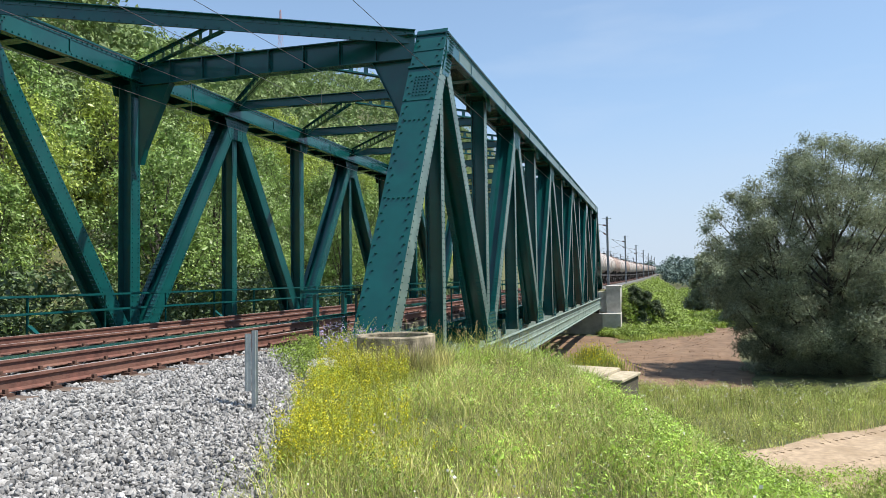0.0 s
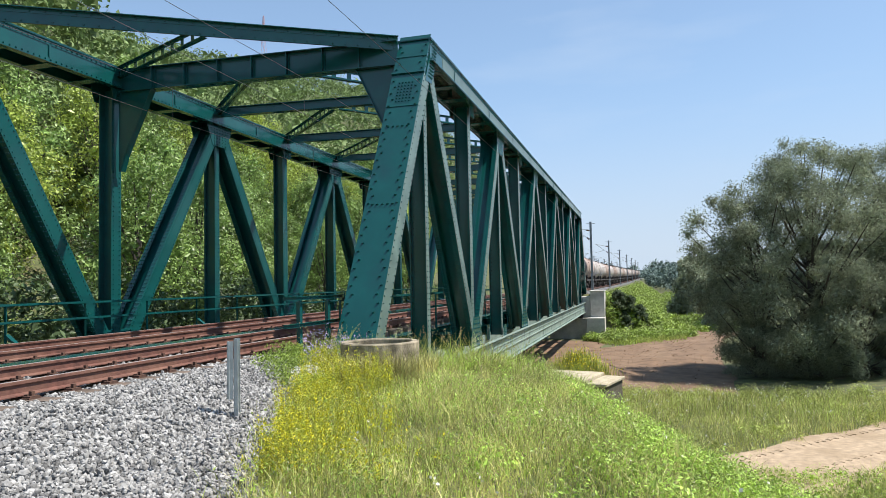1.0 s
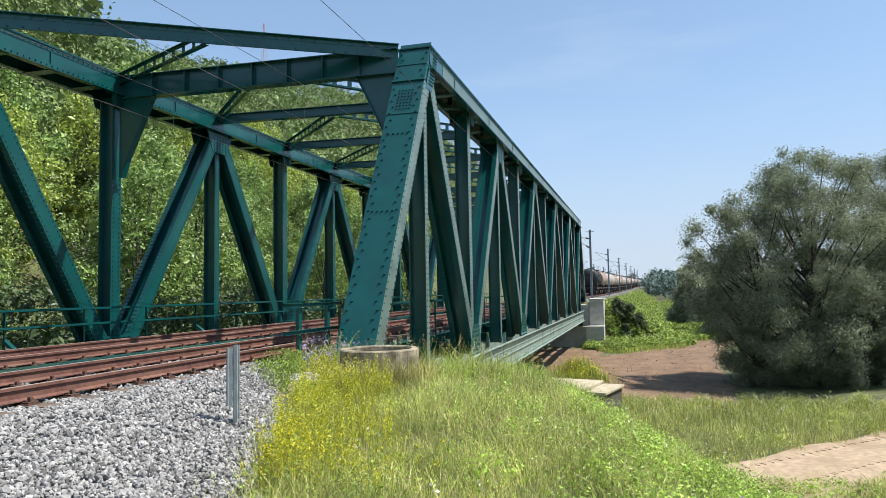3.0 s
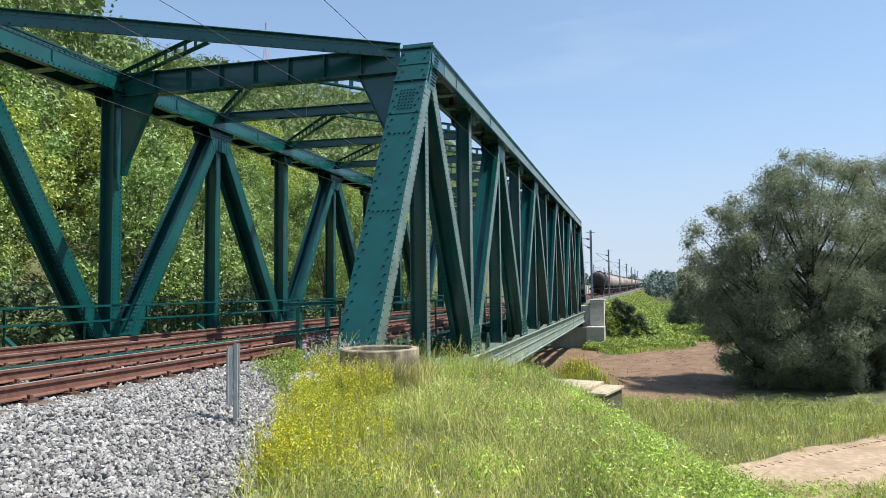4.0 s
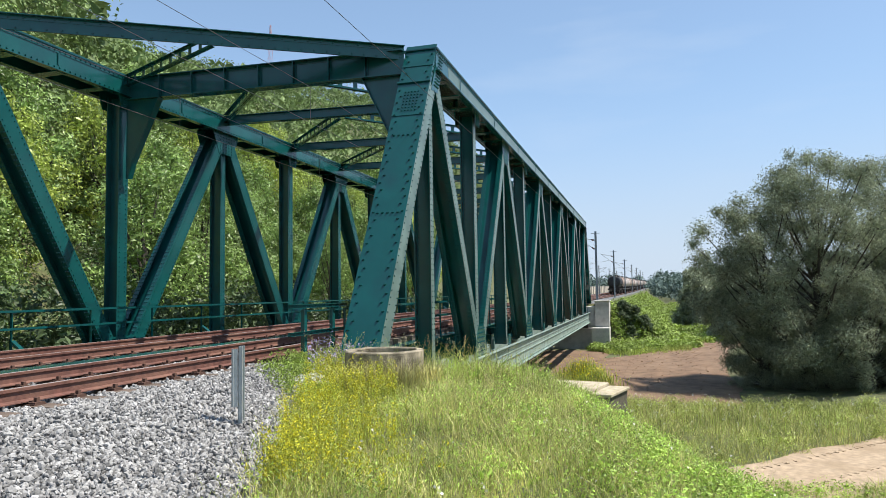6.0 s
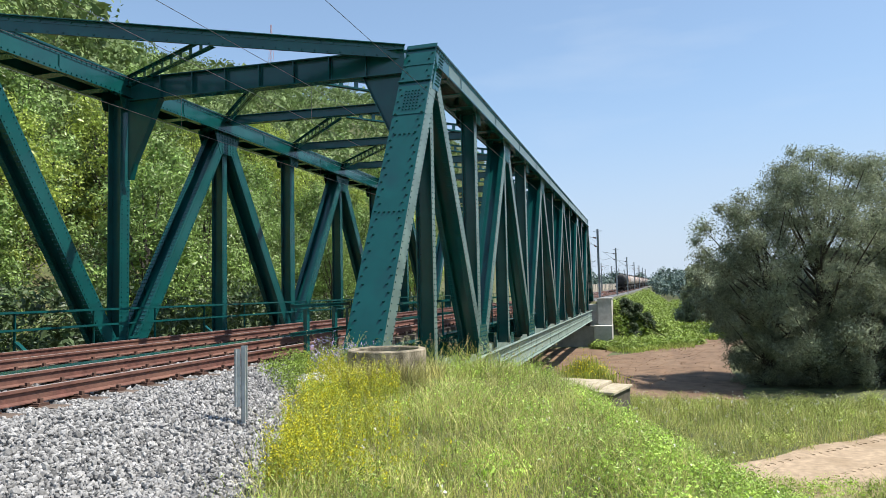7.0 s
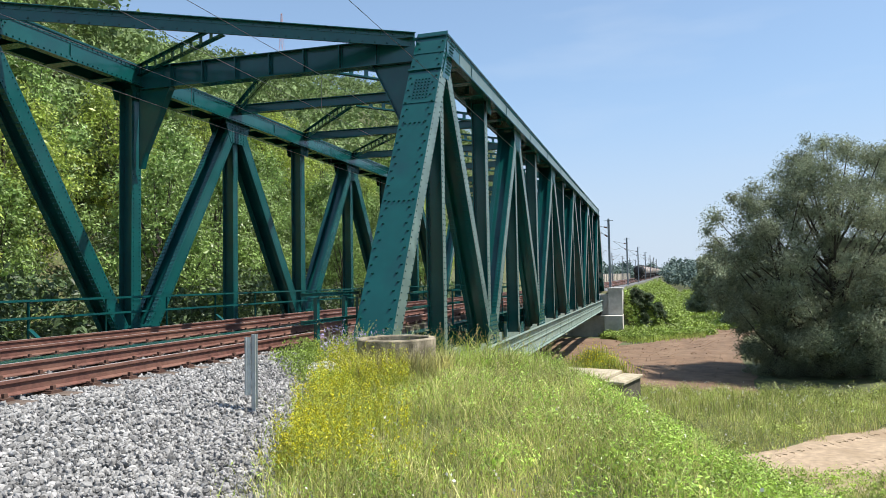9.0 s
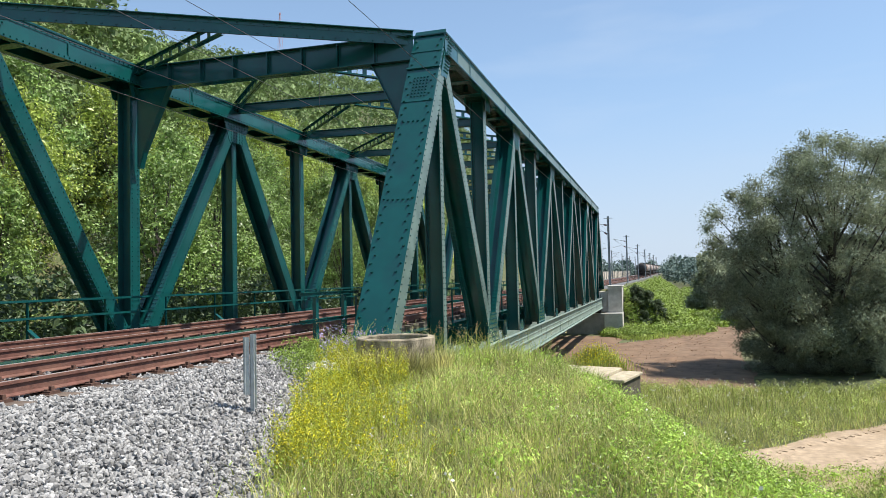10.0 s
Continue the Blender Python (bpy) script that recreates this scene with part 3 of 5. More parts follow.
def i_beam(name, p0, p1, h, w, parent, stiff=0.0, t=0.02, mat=None, side=None):
    """Plate girder between two points, with flanges and upright stiffeners; the points are the top centre line."""
    p0, p1 = Vector(p0), Vector(p1)
    m, L = frame_of(p0, p1, Vector((0, 0, 1)))
    a = Acc()
    a.box(m, (-h, -t / 2, 0), (0, t / 2, L))
    for za, zb in ((-t, 0), (-h, -h + t)):
        a.box(m, (za, -w / 2, 0), (zb, w / 2, L))
    for za, zb in ((-0.09, -t), (-h + t, -h + 0.09)):
        a.box(m, (za, -t / 2 - 0.012, 0.01), (zb, t / 2 + 0.012, L - 0.01))
    if stiff:
        n = int(L / stiff)
        for i in range(1, n):
            zz = L * i / n
            a.box(m, (-h + t, -w / 2 + 0.02, zz - 0.012), (-t, w / 2 - 0.02, zz + 0.012))
            a.box(m, (-h + t, -0.028, zz - 0.06), (-t, 0.028, zz + 0.06))
    return part(name, a, mat or PAINT, parent)


def lattice_strut(p0, p1, h, parent):
    """Batten strut: two angles tied by plates, like a ladder."""
    m, L = frame_of(p0, p1, Vector((0, 0, 1)))
    a = Acc()
    for s in (-1, 1):
        x0, x1 = sorted((s * h / 2, s * (h / 2 - 0.07)))
        a.box(m, (x0, -0.01, 0), (x1, 0.01, L))
        x0, x1 = sorted((s * h / 2, s * (h / 2 - 0.012)))
        a.box(m, (x0, -0.08, 0), (x1, 0.08, L))
    n = int(L / 0.48)
    for i in range(n + 1):
        zz = 0.05 + (L - 0.2) * i / n
        a.box(m, (-h / 2 + 0.012, -0.022, zz), (h / 2 - 0.012, -0.011, zz + 0.14))
    return part("lattice_brace", a, PAINT, parent)


def t_strut(p0, p1, parent):
    """Riveted double angle with a standing web."""
    m, L = frame_of(p0, p1, Vector((0, 0, 1)))
    a, b = Acc(), Acc()
    o = [(-0.2, -0.026), (-0.1, -0.026), (-0.1, -0.012), (0.04, -0.012), (0.04, -0.026), (0.14, -0.026), (0.14, -0.13), (0.158, -0.13)]
    a.prism(m, o + [(x, -y) for x, y in reversed(o)], 0, L)
    ob = part("diagonal_brace", a, PAINT, parent)
    n = (m.to_3x3() @ Vector((0, 1, 0))).normalized()
    for s in (-1, 1):
        for i in range(int(L / 0.16)):
            b.dome(m @ Vector((0.09 if i % 2 else -0.15, s * 0.026, 0.1 + i * 0.16)), n * s)
    tagged(part("rivets", b, PAINT, ob), kind="stuff")


def knee(x, y, sx, z, parent):
    """Curved bracket plate between a post and the portal beam."""
    a = Acc()
    m = Matrix(((1, 0, 0, x), (0, 0, 1, y), (0, 1, 0, z), (0, 0, 0, 1)))
    o = [(0, 0.05), (0, -2.3), (sx * 0.12, -2.3), (sx * 0.26, -1.85), (sx * 1.1, -0.1), (sx * 1.2, 0.05)]
    if sx < 0:
        o.reverse()
    a.prism(m, o, -0.012, 0.012)
    ob = part("knee_bracket", a, PAINT, parent)
    f = Acc()
    pts = [(0.12, -2.3), (0.26, -1.85), (1.1, -0.1), (1.2, 0.05)]
    for (xa, za), (xb, zb) in zip(pts, pts[1:]):
        mm, L = frame_of((x + sx * xa, y, z + za), (x + sx * xb, y, z + zb), Vector((0, 1, 0)))
        f.box(mm, (-0.11, -0.01, 0), (0.11, 0.01, L))
    part("bracket_flange", f, PAINT, ob)


def build_bridge():
    br = thing("truss_bridge", "dark green riveted steel truss railway bridge with two tracks", "bridge")
    for x, k0, k1 in ((XR, NEAR_K, FAR_K), (XL, NEAR_K - 1, FAR_K - 1)):
        out = x == XR
        top_chord(x, k0 + 1, k1 - 1, br)
        bottom_chord(x, k0, k1, br, PAINT_OUT)
        end_post(x, k0, k0 + 1, br)
        end_post(x, k1, k1 - 1, br)
        for k in range(k0 + 1, k1):
            is_top = (k - k0) % 2 == 1
            h_member("vertical", (x, yk(k, x), ZB), (x, yk(k, x), ZC), 0.44, 0.38 if not is_top else 0.28, br, rivets=k < 7)
            if k0 + 1 < k < k1 - 1:
                gusset(x, k, True, br, is_top)
            gusset(x, k, False, br, not is_top)
            if k < k1 - 1:
                za, zb = (ZC, ZB) if is_top else (ZB, ZC)
                channel_pair("diagonal", (x, yk(k, x) + 0.08, za), (x, yk(k + 1, x) - 0.08, zb), 0.66, 0.42, br, rivets=k < 7)
    # portal with knee brackets at the first right-hand node, cross struts and wind bracing
    for k in (0, 9):
        i_beam("portal_beam", (XL + HALF, yk(k, XL), ZT - 0.05), (XR - HALF, yk(k) - 0.2, ZT - 0.05), 0.66, 0.34, br, stiff=1.0)
        for x, s in ((XL + HALF - 0.1, 1), (XR - HALF + 0.0, -1)):
            knee(x, yk(k, x) - (0.2 if s < 0 else 0), s, ZT - 0.05 - 0.645, br)
    for k in range(1, 9):
        i_beam("cross_strut", (XL + HALF - 0.1, yk(k, XL), ZT + 0.05), (XR - HALF + 0.1, yk(k), ZT + 0.05), 0.31, 0.26, br)
    t_strut((XR - HALF - 0.03, yk(0) - 0.12, ZT - 0.06), (XL + 0.2, yk(-1, XL), ZT - 0.10), br)
    mid = (XL + XR) / 2
    lattice_strut((XL + 0.3, yk(0, XL) - 0.1, ZT - 0.16), (mid, yk(0) - P / 2 - 0.15, ZT - 0.12), 0.30, br)
    for k in range(1, 10):
        z = ZT - 0.08
        lattice_strut((XL + HALF, yk(k, XL) - 0.15, z), (mid - 0.1, yk(k - 1) + 0.15, z), 0.30, br)
        lattice_strut((XR - HALF, yk(k) - 0.15, z), (mid + 0.1, yk(k - 1) + 0.15, z), 0.30, br)
    # deck
    for k in range(NEAR_K, FAR_K):
        i_beam("cross_girder", (XL + 0.4, yk(k), -0.62), (XR - 0.4, yk(k), -0.62), 1.0, 0.34, br, stiff=1.5)
    for pair in RAILS:
        for x in pair:
            i_beam("stringer", (x, yk(NEAR_K) - 0.3, -0.36), (x, yk(FAR_K), -0.36), 0.55, 0.24, br)
    for k in range(NEAR_K, FAR_K):
        for xa, xb in ((XL + 0.5, -12.8), (-10.1, -8.95), (-6.3, XR - 0.5)):
            a = Acc()
            a.box(I4, (xa, yk(k) + 0.01, -0.30), (xb, yk(k + 1) - 0.01, -0.285))
            for i in range(5):
                yy = yk(k) + P * (i + 0.5) / 5
                a.box(I4, (xa, yy - 0.03, -0.40), (xb, yy + 0.03, -0.301))
            part("deck_plate", a, PAINT, br)
    return br


def railing(x, y0, y1, step, brace, label):
    r = thing("railing", label, "railing", at=(0, 0, 0))
    n = int(round((y1 - y0) / step))
    for zz in (0.755, 0.355):
        a = Acc()
        a.box(I4, (x - 0.03, y0, zz - 0.03), (x + 0.03, y1, zz - 0.022))
        a.box(I4, (x + 0.022, y0, zz - 0.03), (x + 0.03, y1, zz + 0.03))
        part("rail_bar", a, PAINT, r)
    for i in range(n + 1):
        yy = y0 + (y1 - y0) * i / n
        a = Acc()
        a.box(I4, (x - 0.035, yy - 0.035, -0.40), (x - 0.027, yy + 0.035, 0.74))
        a.box(I4, (x - 0.035, yy - 0.035, -0.40), (x + 0.022, yy - 0.027, 0.74))
        post = part("post", a, PAINT, r)
        if brace and i % 3 == 1:
            b = Acc()
            m, L = frame_of((x + 0.02, yy, 0.1), (x + 0.62, yy + 0.05, -0.36))
            b.box(m, (-0.004, -0.05, 0), (0.004, 0.05, L))
            b.box(m, (-0.05, 0.042, 0), (-0.004, 0.05, L))
            part("brace", b, PAINT, post)
    return r


def build_end_guard():
    """Short heavy guard rail before the end of the railing."""
    t = thing("guard_rail", "short heavy green steel guard rail at the bridge end", "railing")
    x = -6.12
    for za in (0.27, 0.77):
        a = Acc()
        a.box(I4, (x + 0.03, 11.06, za + 0.02), (x + 0.038, 13.62, za + 0.09))
        a.box(I4, (x + 0.0385, 11.06, za + 0.082), (x + 0.10, 13.62, za + 0.09))
        a.box(I4, (x + 0.0385, 11.06, za + 0.02), (x + 0.10, 13.62, za + 0.028))
        part("rail_bar", a, PAINT, t)
    for y in (11.75, 12.97):
        a = Acc()
        a.box(I4, (x - 0.05, y - 0.055, -0.6), (x + 0.028, y + 0.055, 0.765))
        part("post", a, PAINT, t, bevel=0.006)


# ---- tracks ----
def rail_mesh(x, ys):
    """Flat-bottomed rail along the line: foot, web and head."""
    prof = ((-0.075, -0.172), (0.075, -0.172), (0.075, -0.16), (0.012, -0.14), (0.010, -0.05), (0.036, -0.038), (0.036, -0.004), (0.028, 0.0),
            (-0.028, 0.0), (-0.036, -0.004), (-0.036, -0.038), (-0.010, -0.05), (-0.012, -0.14), (-0.075, -0.16))
    a = Acc()
    k = len(prof)
    bx, bz = bend(ys), rise(ys)
    for i, y in enumerate(ys):
        s = bx[i] if y > 70 else 0.0
        a.v += [Vector((x + s + px, y, pz + bz[i])) for px, pz in prof]
    for i in range(len(ys) - 1):
        for j in range(k):
            p, q = i * k + j, i * k + (j + 1) % k
            a.f.append((p, p + k, q + k, q))
    return a


def build_tracks():
    ys = np.array(list(np.arange(-14, 72, 2.0)) + list(np.arange(72, 480, 6.0)))
    for pair in RAILS:
        tr = thing("railway_track", "rusty steel rails on dark wooden sleepers", "railway track", "tracks over the bridge")
        for x in pair:
            ob = part("rail", rail_mesh(x, ys), RAIL_RUST, tr)
            ob.data.materials.append(RAIL_HEAD)
            mi = np.zeros(len(ob.data.polygons), np.int32)
            mi[np.arange(len(mi)) % 14 == 7] = 1
            ob.data.polygons.foreach_set("material_index", mi)
        xc = sum(pair) / 2
        a = Acc()
        a.box(I4, (-1.22, -0.13, -0.16), (1.22, 0.13, 0.0))
        for i in range(4):
            a.v[i].x *= 1.01
        slab = a.mesh("sleeper", TIMBER)
        c = Acc()
        c.box(I4, (-0.18, -0.085, 0.0), (0.18, 0.085, 0.014))
        for q in (-1, 1):
            cx = q * 0.125
            c.box(I4, (cx - 0.05, -0.07, 0.012), (cx + 0.05, 0.07, 0.035))
            c.box(I4, (cx - 0.022, -0.022, 0.034), (cx + 0.022, 0.022, 0.085))
            c.box(I4, (cx - q * 0.05 - 0.04, -0.05, 0.034), (cx - q * 0.05 + 0.04, 0.05, 0.052))
        clip = c.mesh("fastener", FASTENER)
        y, far = -8.0, Acc()
        r = random.Random(3)
        while y < 70:
            o = part("sleeper", slab, TIMBER, tr)
            o.location = (xc + r.uniform(-0.05, 0.05), y, -0.187)
            o.rotation_euler = (0, 0, r.uniform(-0.012, 0.012))
            for sx in (-0.755, 0.755):
                part("fastener", clip, FASTENER, o).location.x = sx
            y += 0.6
        while y < 330:
            s, zz = float(bend(y)), float(rise(y))
            far.box(I4, (xc + s - 1.3, y - 0.13, zz - 0.3), (xc + s + 1.3, y + 0.13, zz - 0.19))
            y += 0.6
        tagged(part("far_sleepers", far, TIMBER, tr), kind="stuff")


def build_ballast():
    """Loose crushed stones lying on the shoulder and between the sleepers."""
    r = np.random.default_rng(11)
    g = (1 + 5 ** 0.5) / 2
    ico = np.array(((-1, g, 0), (1, g, 0), (-1, -g, 0), (1, -g, 0), (0, -1, g), (0, 1, g), (0, -1, -g), (0, 1, -g), (g, 0, -1), (g, 0, 1), (-g, 0, -1), (-g, 0, 1))) / 1.9
    tri = np.array(((0, 11, 5), (0, 5, 1), (0, 1, 7), (0, 7, 10), (0, 10, 11), (1, 5, 9), (5, 11, 4), (11, 10, 2), (10, 7, 6), (7, 1, 8),
                    (3, 9, 4), (3, 4, 2), (3, 2, 6), (3, 6, 8), (3, 8, 9), (4, 9, 5), (2, 4, 11), (6, 2, 10), (8, 6, 7), (9, 8, 1)))
    shapes = [ico * r.uniform(0.68, 1.12, (12, 1)) * np.array((1.15, r.uniform(0.6, 0.9), r.uniform(0.45, 0.75))) for i in range(16)]
    n = 47000
    y = 3.4 + 7.8 * r.random(n)
    x = -9.6 + 7.4 * r.random(n)
    keep = (x < -2.85 - 0.41 * (y - 4.7) + r.normal(0, 0.16, n)) & ((x < -6.1) | (x > -6.3)) & (x > -4.0 - 0.85 * y)
    sleeper = (x < -6.38) & (np.abs(((y + 8.0) / 0.6 + 0.5) % 1.0 - 0.5) < 0.235)
    keep &= ~sleeper & (np.abs(x + 6.89) > 0.11) & (np.abs(x + 8.40) > 0.11)
    x, y = x[keep], y[keep]
    n = len(x)
    z = gz(x, y) + 0.03
    size = r.uniform(0.022, 0.040, n) * np.where(r.random(n) < 0.08, 1.35, 1.0)
    vs, fs = [], []
    for i in range(n):
        q = shapes[i % 16] * size[i]
        e = Euler(r.uniform(0, 6.28, 3)).to_matrix()
        q = q @ np.array(e)
        vs.append(q + (x[i], y[i], z[i] + size[i] * r.uniform(0.1, 0.9)))
        fs.append(tri + 12 * i)
    ob = new("ballast_stones", grid_mesh("ballast_stones", np.concatenate(vs), np.concatenate(fs), STONE))
    tagged(ob, "loose grey and white crushed stones of the track ballast", "ballast", kind="stuff")


# ---- the train ----
WAGON = 13.9


def wagon_meshes(mat):
    """Tank wagon: rounded tank with domed ends and saddle, underframe, two bogies with wheels, buffers, ladder."""
    L, R = 11.6, 1.45
    tank = Acc()
    sides = 20
    stations = ((-L / 2, 0.25), (-L / 2 + 0.08, 0.75), (-L / 2 + 0.3, 0.95), (-L / 2 + 0.6, 1.0), (-L / 4, 1.0), (0, 1.0), (L / 4, 1.0), (L / 2 - 0.6, 1.0), (L / 2 - 0.3, 0.95), (L / 2 - 0.08, 0.75), (L / 2, 0.25))
    for yy, f in stations:
        for s in range(sides):
            t = 2 * math.pi * s / sides
            tank.v.append(Vector((R * f * math.cos(t), yy, 2.75 + R * f * math.sin(t))))
    for i in range(len(stations) - 1):
        for s in range(sides):
            a, b = i * sides + s, i * sides + (s + 1) % sides
            tank.f.append((a, a + sides, b + sides, b))
    tank.f.append(tuple(range(sides)))
    tank.f.append(tuple(reversed(range((len(stations) - 1) * sides, len(stations) * sides))))
    bands = Acc()
    for s in range(sides):
        t0, t1 = 2 * math.pi * s / sides, 2 * math.pi * (s + 1) / sides
        n = len(bands.v)
        for t in (t0, t1):
            for rr in (R + 0.005, R + 0.04):
                for dy in (-0.06, 0.06):
                    bands.v.append(Vector((rr * math.cos(t), dy, 2.75 + rr * math.sin(t))))
        bands.f += [(n + 2, n + 3, n + 7, n + 6), (n, n + 2, n + 6, n + 4), (n + 1, n + 5, n + 7, n + 3)]
    walk_way = Acc()
    walk_way.box(I4, (-0.35, -2.2, 4.2), (0.35, 2.2, 4.24))
    walk_way.box(I4, (-0.3, -0.3, 4.18), (0.3, 0.3, 4.42))
    for s in (-0.34, 0.34):
        walk_way.box(I4, (s - 0.015, -2.2, 4.24), (s + 0.015, -2.17, 4.6))
    under = Acc()
    under.box(I4, (-0.35, -6.5, 0.95), (0.35, 6.5, 1.25))
    under.box(I4, (-1.3, -6.75, 1.0), (1.3, -6.5, 1.3))
    under.box(I4, (-1.3, 6.5, 1.0), (1.3, 6.75, 1.3))
    for yy in (-4.6, 4.6):
        under.box(I4, (-1.2, yy - 0.3, 1.25), (1.2, yy + 0.3, 1.75))
    for s in (-1, 1):
        under.box(I4, (s * 1.15 - 0.06, -6.5, 1.02), (s * 1.15 + 0.06, 6.5, 1.22))
    bogie = Acc()
    for s in (-1, 1):
        bogie.box(I4, (s * 1.0 - 0.08, -1.35, 0.42), (s * 1.0 + 0.08, 1.35, 0.68))
        bogie.box(I4, (s * 1.0 - 0.12, -1.1, 0.3), (s * 1.0 + 0.12, -0.7, 0.62))
        bogie.box(I4, (s * 1.0 - 0.12, 0.7, 0.3), (s * 1.0 + 0.12, 1.1, 0.62))
    bogie.box(I4, (-1.0, -0.25, 0.5), (1.0, 0.25, 0.95))
    wheel = Acc()
    for s in (-1, 1):
        wheel.tube([(s * 0.68, 0, 0), (s * 0.82, 0, 0)], 0.46, sides=18)
    wheel.tube([(-0.7, 0, 0), (0.7, 0, 0)], 0.08, sides=8)
    buffer = Acc()
    buffer.tube([(0, 0, 0), (0, 0.42, 0)], 0.09, sides=8)
    buffer.tube([(0, 0.42, 0), (0, 0.5, 0)], 0.24, sides=12)
    ladder = Acc()
    for s in (-0.2, 0.2):
        ladder.box(I4, (s - 0.02, -0.02, 1.2), (s + 0.02, 0.02, 4.5))
    for i in range(10):
        ladder.box(I4, (-0.2, -0.015, 1.35 + i * 0.32), (0.2, 0.015, 1.38 + i * 0.32))
    return dict(tank=tank.mesh("tank", mat), bands=bands.mesh("tank_band", mat), walkway=walk_way.mesh("walkway", UNDER), under=under.mesh("underframe", UNDER),
                bogie=bogie.mesh("bogie", UNDER), wheel=wheel.mesh("wheelset", UNDER), buffer=buffer.mesh("buffer", UNDER), ladder=ladder.mesh("ladder", UNDER))


def make_wagon(mat, label):
    g = wagon_meshes(mat)
    w = thing("tank_wagon", label, "wagon", "wagons of the goods train")
    t = part("tank", g["tank"], mat, w, smooth=True)
    for yy in (-4.3, -1.5, 1.5, 4.3):
        part("tank_band", g["bands"], mat, t).location.y = yy
    part("walkway", g["walkway"], UNDER, w)
    part("underframe", g["under"], UNDER, w)
    for yy in (-4.6, 4.6):
        b = part("bogie", g["bogie"], UNDER, w)
        b.location.y = yy
        for dy in (-0.9, 0.9):
            o = part("wheelset", g["wheel"], UNDER, b)
            o.location = (0, dy, 0.46)
    for sy in (-1, 1):
        for sx in (-0.87, 0.87):
            o = part("buffer", g["buffer"], UNDER, w)
            o.location = (sx, sy * 6.75, 1.06)
            o.rotation_euler = (0, 0, 0 if sy > 0 else math.pi)
        o = part("ladder", g["ladder"], UNDER, w)
        o.location = (sy * 0.75, -6.45 * sy, 0)
    return w


TAIL = ((0.0, 57.0), (10.0, 226.0))      # place of the last wagon's end along the line
TRAIN = []


def build_train():
    grey = make_wagon(TANK_GREY, "pale grey tank wagon with rust stains on the rails")
    brown = make_wagon(TANK_BROWN, "rusty brown grey tank wagon on the rails")
    black = make_wagon(TANK_BLACK, "sooty black tank wagon at the end of the train")
    order = [black, brown, grey]
    for i in range(3, 24):
        order.append(copy_thing((grey, brown, grey, grey, brown)[i % 5], I4))
    for i, w in enumerate(order):
        TRAIN.append((i, w))


def on_line(y):
    """Pose on the near track at y, heading along it."""
    xc = sum(RAILS[0]) / 2
    dx = float(bend(y + 1) - bend(y - 1)) / 2
    dz = float(rise(y + 1) - rise(y - 1)) / 2
    b = float(bend(y)) if y > 70 else float(bend(70.0)) * max(0.0, (y - 40) / 30)
    return pose(xc + b, y, float(rise(y)), math.degrees(math.atan(dz)), 0, -math.degrees(math.atan(dx)))


# ---- masts and wires ----
def build_mast(y, x, h, arm):
    """Lattice-free steel mast with bracket arm and insulators."""
    m = thing("catenary_mast", "grey steel overhead line mast beside the track", "mast", "overhead line masts", at=(x + float(bend(y)), y, float(gz(x + float(bend(y)), y))))
    zr = float(rise(y)) - m.location.z
    a = Acc()
    a.prism(I4, h_outline(0.24, 0.22, 0.03), 0, zr + h)
    part("post", a, MAST, m)
    b = Acc()
    b.tube([(0, 0, zr + 6.7), (arm, 0, zr + 7.2)], 0.035)
    b.tube([(0, 0, zr + 5.6), (arm * 0.92, 0, zr + 7.1)], 0.03)
    b.tube([(arm * 0.35, 0, zr + 6.1), (arm, 0, zr + 5.75)], 0.025)
    br = part("bracket", b, MAST, m)
    c = Acc()
    c.tube([(arm * 0.08, 0, zr + 6.74), (arm * 0.22, 0, zr + 6.81)], 0.09, sides=8)
    part("insulator", c, INSUL, br)
    c = Acc()
    c.tube([(arm * 0.08, 0, zr + 5.73), (arm * 0.2, 0, zr + 5.93)], 0.09, sides=8)
    part("insulator", c, INSUL, br)
    d = Acc()
    d.box(I4, (-0.5, -0.03, zr + h - 0.25), (0.5, 0.03, zr + h - 0.2))
    part("cross_arm", d, MAST, m)


def wire(name, pts, r, label):
    a = Acc()
    a.tube(pts, r, sides=5)
    ob = new(name, a.mesh(name, WIRE))
    return tagged(ob, label, "wire", "overhead line wires")


def build_wires():
    for xc, zc, zm in ((sum(RAILS[0]) / 2, 5.2, 5.78), (sum(RAILS[1]) / 2, 5.38, 5.88)):
        rows = []
        for z0, sag in ((zc, 0.0), (zm, 0.3)):
            pts = []
            for i in range(60):
                y = -25 + i * 4.0
                f = ((y + 40) % 55) / 55
                zz = z0 + float(rise(y)) + sag * 4 * (f - 0.5) ** 2
                pts.append((xc + (float(bend(y)) if y > 70 else 0), y, zz))
            rows.append(pts)
            wire("contact_wire" if not sag else "carrier_wire", pts, 0.006, "thin overhead line wire above the track")
        for i in range(4, 26, 2):
            wire("dropper", [rows[0][i], rows[1][i]], 0.005, "short dropper between two overhead wires")
    wire("feeder_wire", [(-4.8, -25 + i * 4.0, 5.8) for i in range(26)], 0.006, "thin overhead feeder wire beside the truss")


